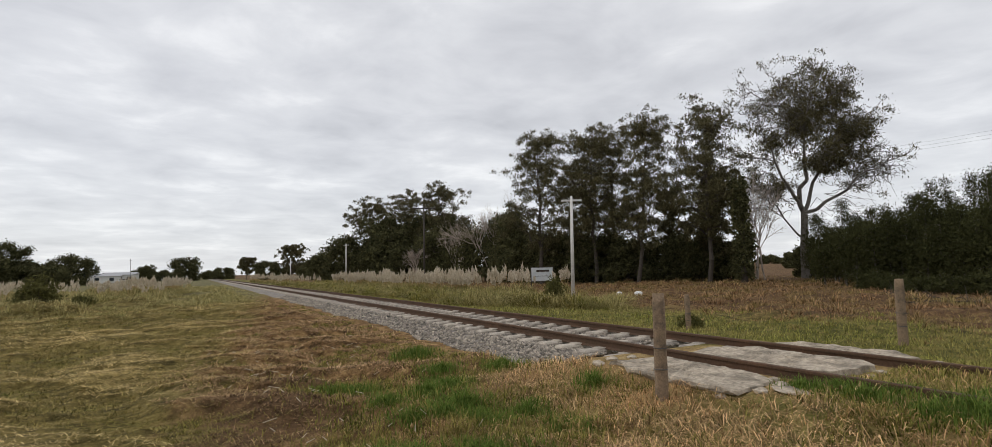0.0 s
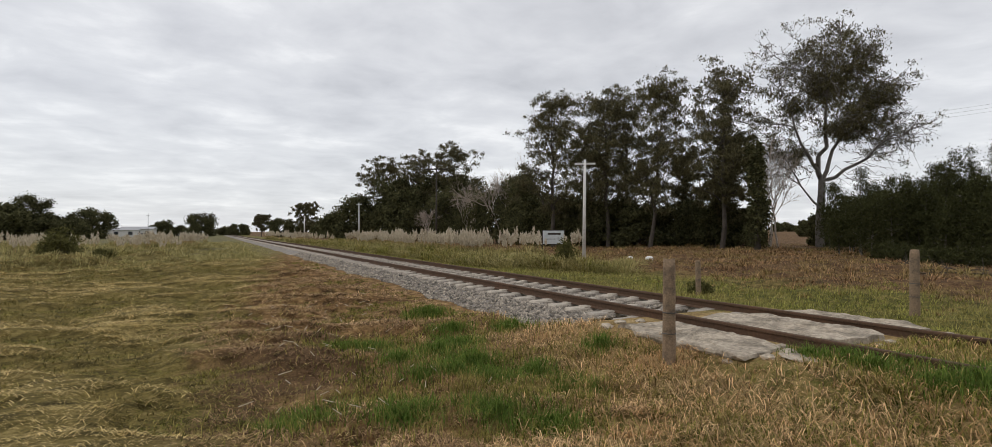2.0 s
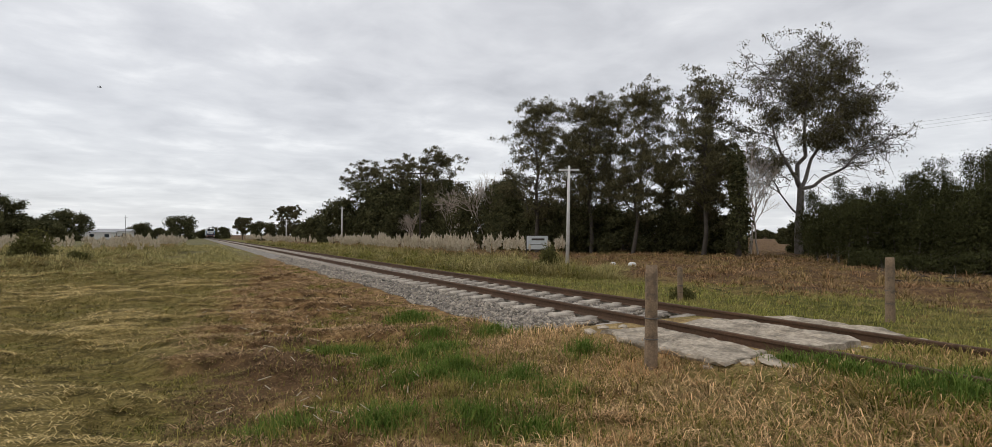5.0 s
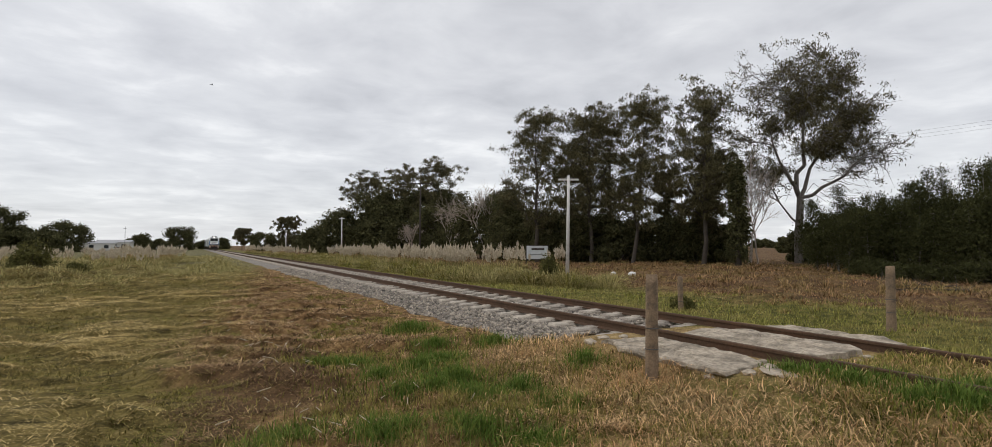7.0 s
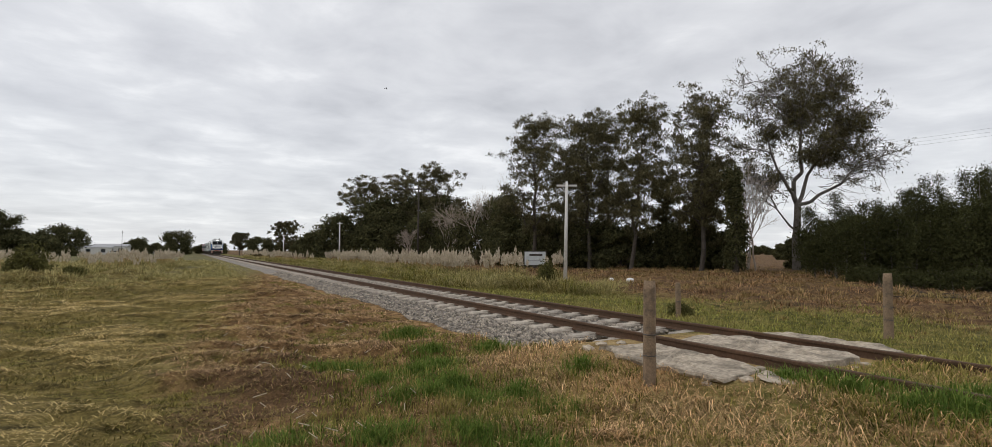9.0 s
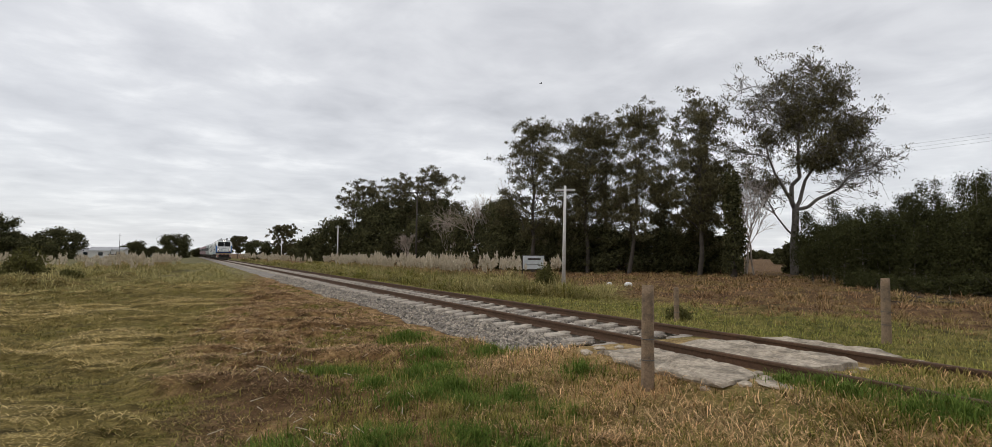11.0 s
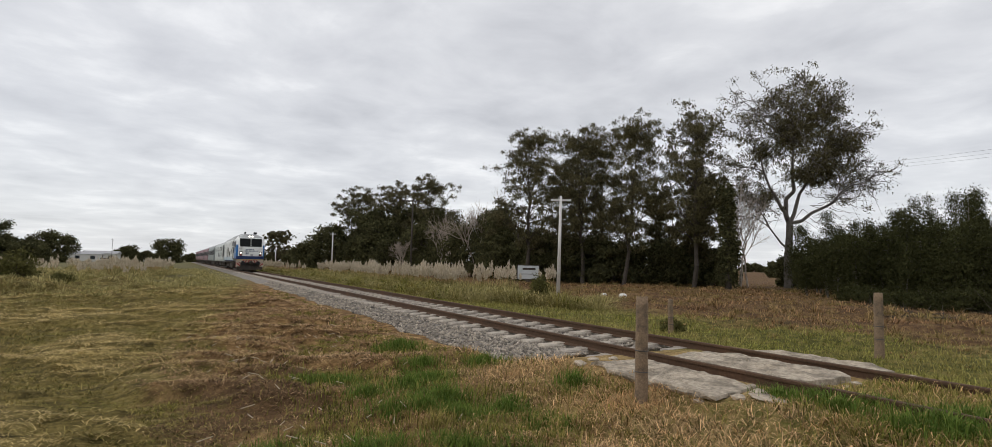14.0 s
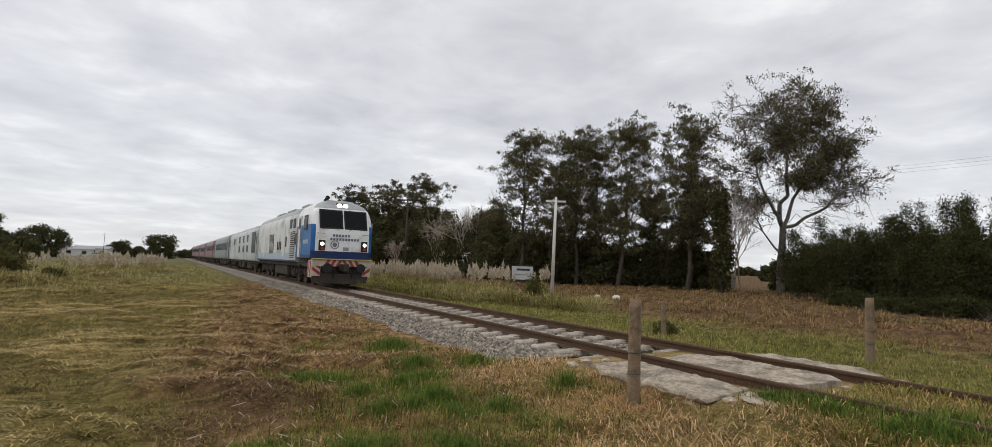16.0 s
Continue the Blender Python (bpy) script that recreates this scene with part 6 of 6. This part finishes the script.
        panel("sill_stripe", x * 0.999, 11.2, 1.165, 0.02, 14.7, 0.08, M_NAVY, top, "", 0.0)
        for k in range(5):
            panel("number_bar", x + s * 0.002, 1.0 + 0.22 * k, 2.15, 0.012, 0.14, 0.2, M_PALEBLUE, top, "", 0.0)
        bm = bmesh.new()
        for k in range(3):
            box(bm, s * 1.42, 2.95, 0.35 + 0.3 * k, 0.14, 0.6, 0.03)
        box(bm, s * 1.46, 2.63, 0.7, 0.03, 0.03, 0.8)
        box(bm, s * 1.46, 3.27, 0.7, 0.03, 0.03, 0.8)
        part("step_ladder", bm, M_UNDER, top)
    part("fuel_tank", box(bmesh.new(), 0, 9.6, 0.62, 2.5, 4.4, 0.66, 0.08), M_UNDER, top)
    for y in (3.75, 15.1):
        bogie(top, y, 3, 1.8)
    for x in (-0.55, 0.45, 0.62):
        bm = bmesh.new()
        rod(bm, (x, 1.8, 4.38), (x, 1.4, 4.44), 0.05, 0.11, 10)
        box(bm, x, 1.8, 4.30, 0.16, 0.22, 0.18, 0.02)
        part("horn", bm, M_RUBBER, top)
    for y, L in ((6.2, 1.6), (10.5, 2.4), (14.5, 2.6)):
        part("roof_hatch", box(bmesh.new(), 0, y, 4.34, 1.4, L, 0.14, 0.04), M_ROOF, top)
    return top


CHALF = [(1.42, 0.98), (1.46, 1.10), (1.46, 1.7), (1.46, 2.3), (1.46, 3.0), (1.44, 3.35), (1.32, 3.65), (1.05, 3.90), (0.6, 4.05), (0.0, 4.10)]


def coach(paint, label, windows):
    top = tagged(new("railway_coach"), label, "railway coach", "coaches of the train")
    part("body", hull(0.35, 24.2, None, lambda z, y: 1 if z > 3.5 else 0, CHALF, 4), [paint, M_ROOF], top)
    part("underframe", box(bmesh.new(), 0, 12.2, 0.9, 2.6, 23.4, 0.2, 0.02), M_UNDER, top)
    for y in (0.17, 24.38):
        part("gangway", box(bmesh.new(), 0, y, 2.1, 1.2, 0.36, 2.3, 0.05), M_RUBBER, top)
    for s in (-1, 1):
        x = s * 1.465
        for y in (1.15, 23.4):
            d = panel("door", x, y, 2.15, 0.03, 0.8, 2.1, M_GREYCAR, top, "", 0.02)
            part("pane", box(bmesh.new(), x + s * 0.012, y, 2.65, 0.03, 0.45, 0.7, 0.015), M_GLASS, d)
        for y, z, w, hh in windows:
            panel("window", x, y, z, 0.03, w, hh, M_GLASS, top, "", 0.03)
    for y in (4.0, 20.5):
        bogie(top, y, 2, 2.4)
    for y in (8.2, 12.4, 15.5):
        part("equipment_box", box(bmesh.new(), 0, y, 0.62, 2.3, 2.2, 0.55, 0.05), M_UNDER, top)
    for k in range(6):
        part("roof_vent", box(bmesh.new(), 0, 3.0 + 3.7 * k, 4.12, 0.9, 1.1, 0.16, 0.05), M_ROOF, top)
    return top


LOCO = locomotive()
row = [(3.2 + 1.95 * k, 2.5, 1.35, 0.85) for k in range(10)]
few = [(3.0, 2.5, 2.2, 1.7)] + [(y, z, 0.9, 0.62) for y in (7.2, 10.2, 13.6) for z in (2.9, 2.0)] + [(18.5, 2.8, 1.2, 0.6)]
COACHES = [coach(M_PALECAR, "pale generator coach with scrawled lower side", few), coach(M_GREYCAR, "grey passenger coach with dark windows", row)]
red = coach(M_REDCAR, "faded maroon passenger coach with dark windows", row)
COACHES += [red] + [copy_thing(red, pose(0, 0, 0)) for _ in range(3)]

# ---- the bird ----
M_FEATHER = material("dark_feathers", (0.03, 0.028, 0.027), 0.8)


def bird():
    top = tagged(new("bird"), "small dark bird in flight under grey clouds", "bird")
    bm = bmesh.new()
    bmesh.ops.create_uvsphere(bm, u_segments=10, v_segments=6, radius=0.06, matrix=Matrix.Diagonal((0.6, 1.9, 0.6, 1)))
    part("body", bm, M_FEATHER, top, "", True)
    bm = bmesh.new()
    rod(bm, (0, -0.08, 0), (0, -0.2, 0.01), 0.02, 0.035, 6)
    part("tail", bm, M_FEATHER, top)
    for s in (-1, 1):
        bm = bmesh.new()
        pts = [(0.02, 0.05), (0.13, 0.07), (0.26, 0.0), (0.13, -0.03), (0.02, -0.04)]
        lo = [bm.verts.new((s * x, y, 0.02 + 0.25 * x)) for x, y in pts]
        hi = [bm.verts.new((s * x, y, 0.035 + 0.25 * x)) for x, y in pts]
        bm.faces.new(lo)
        bm.faces.new(hi[::-1])
        for i in range(5):
            bm.faces.new((lo[i], hi[i], hi[(i + 1) % 5], lo[(i + 1) % 5]))
        bmesh.ops.recalc_face_normals(bm, faces=bm.faces[:])
        part("wing", bm, M_FEATHER, top)
    return top


BIRD = bird()


def motions():
    times = [0.0, 0.1] + [float(k) for k in range(1, 12)] + [11.5 + 0.5 * k for k in range(9)] + [15.8, 15.9, 16.0]

    def along(t):
        """Where the front of the train is: it runs a little faster towards the end."""
        back = 16.0 - t
        return 27.0 + 20.1 * back + 2.6 * (1 - math.exp(-back / 1.2))

    walk(LOCO, [(t, pose(TRACK_X, along(t), RAIL_TOP)) for t in times])
    for k, c in enumerate(COACHES):
        walk(c, [(t, pose(TRACK_X, along(t) + 18.9 + 24.6 * k, RAIL_TOP)) for t in times])
    walk(BIRD, [(0.0, pose(-34, 57, 9.5, 0, 0, -85)), (3.5, pose(-12.2, 58.7, 12.75, 0, 0, -88)), (7.0, pose(1.6, 60.0, 17.45, 0, 0, -95)), (9.0, pose(18.3, 57.1, 19.25, 0, 0, -105)),
                (12.5, pose(43.6, 41.2, 21.35, 0, 0, -125)), (14.5, pose(54.9, 24.2, 19.05, 0, 0, -145)), (16.0, pose(62, 9, 17, 0, 0, -155))])


motions()
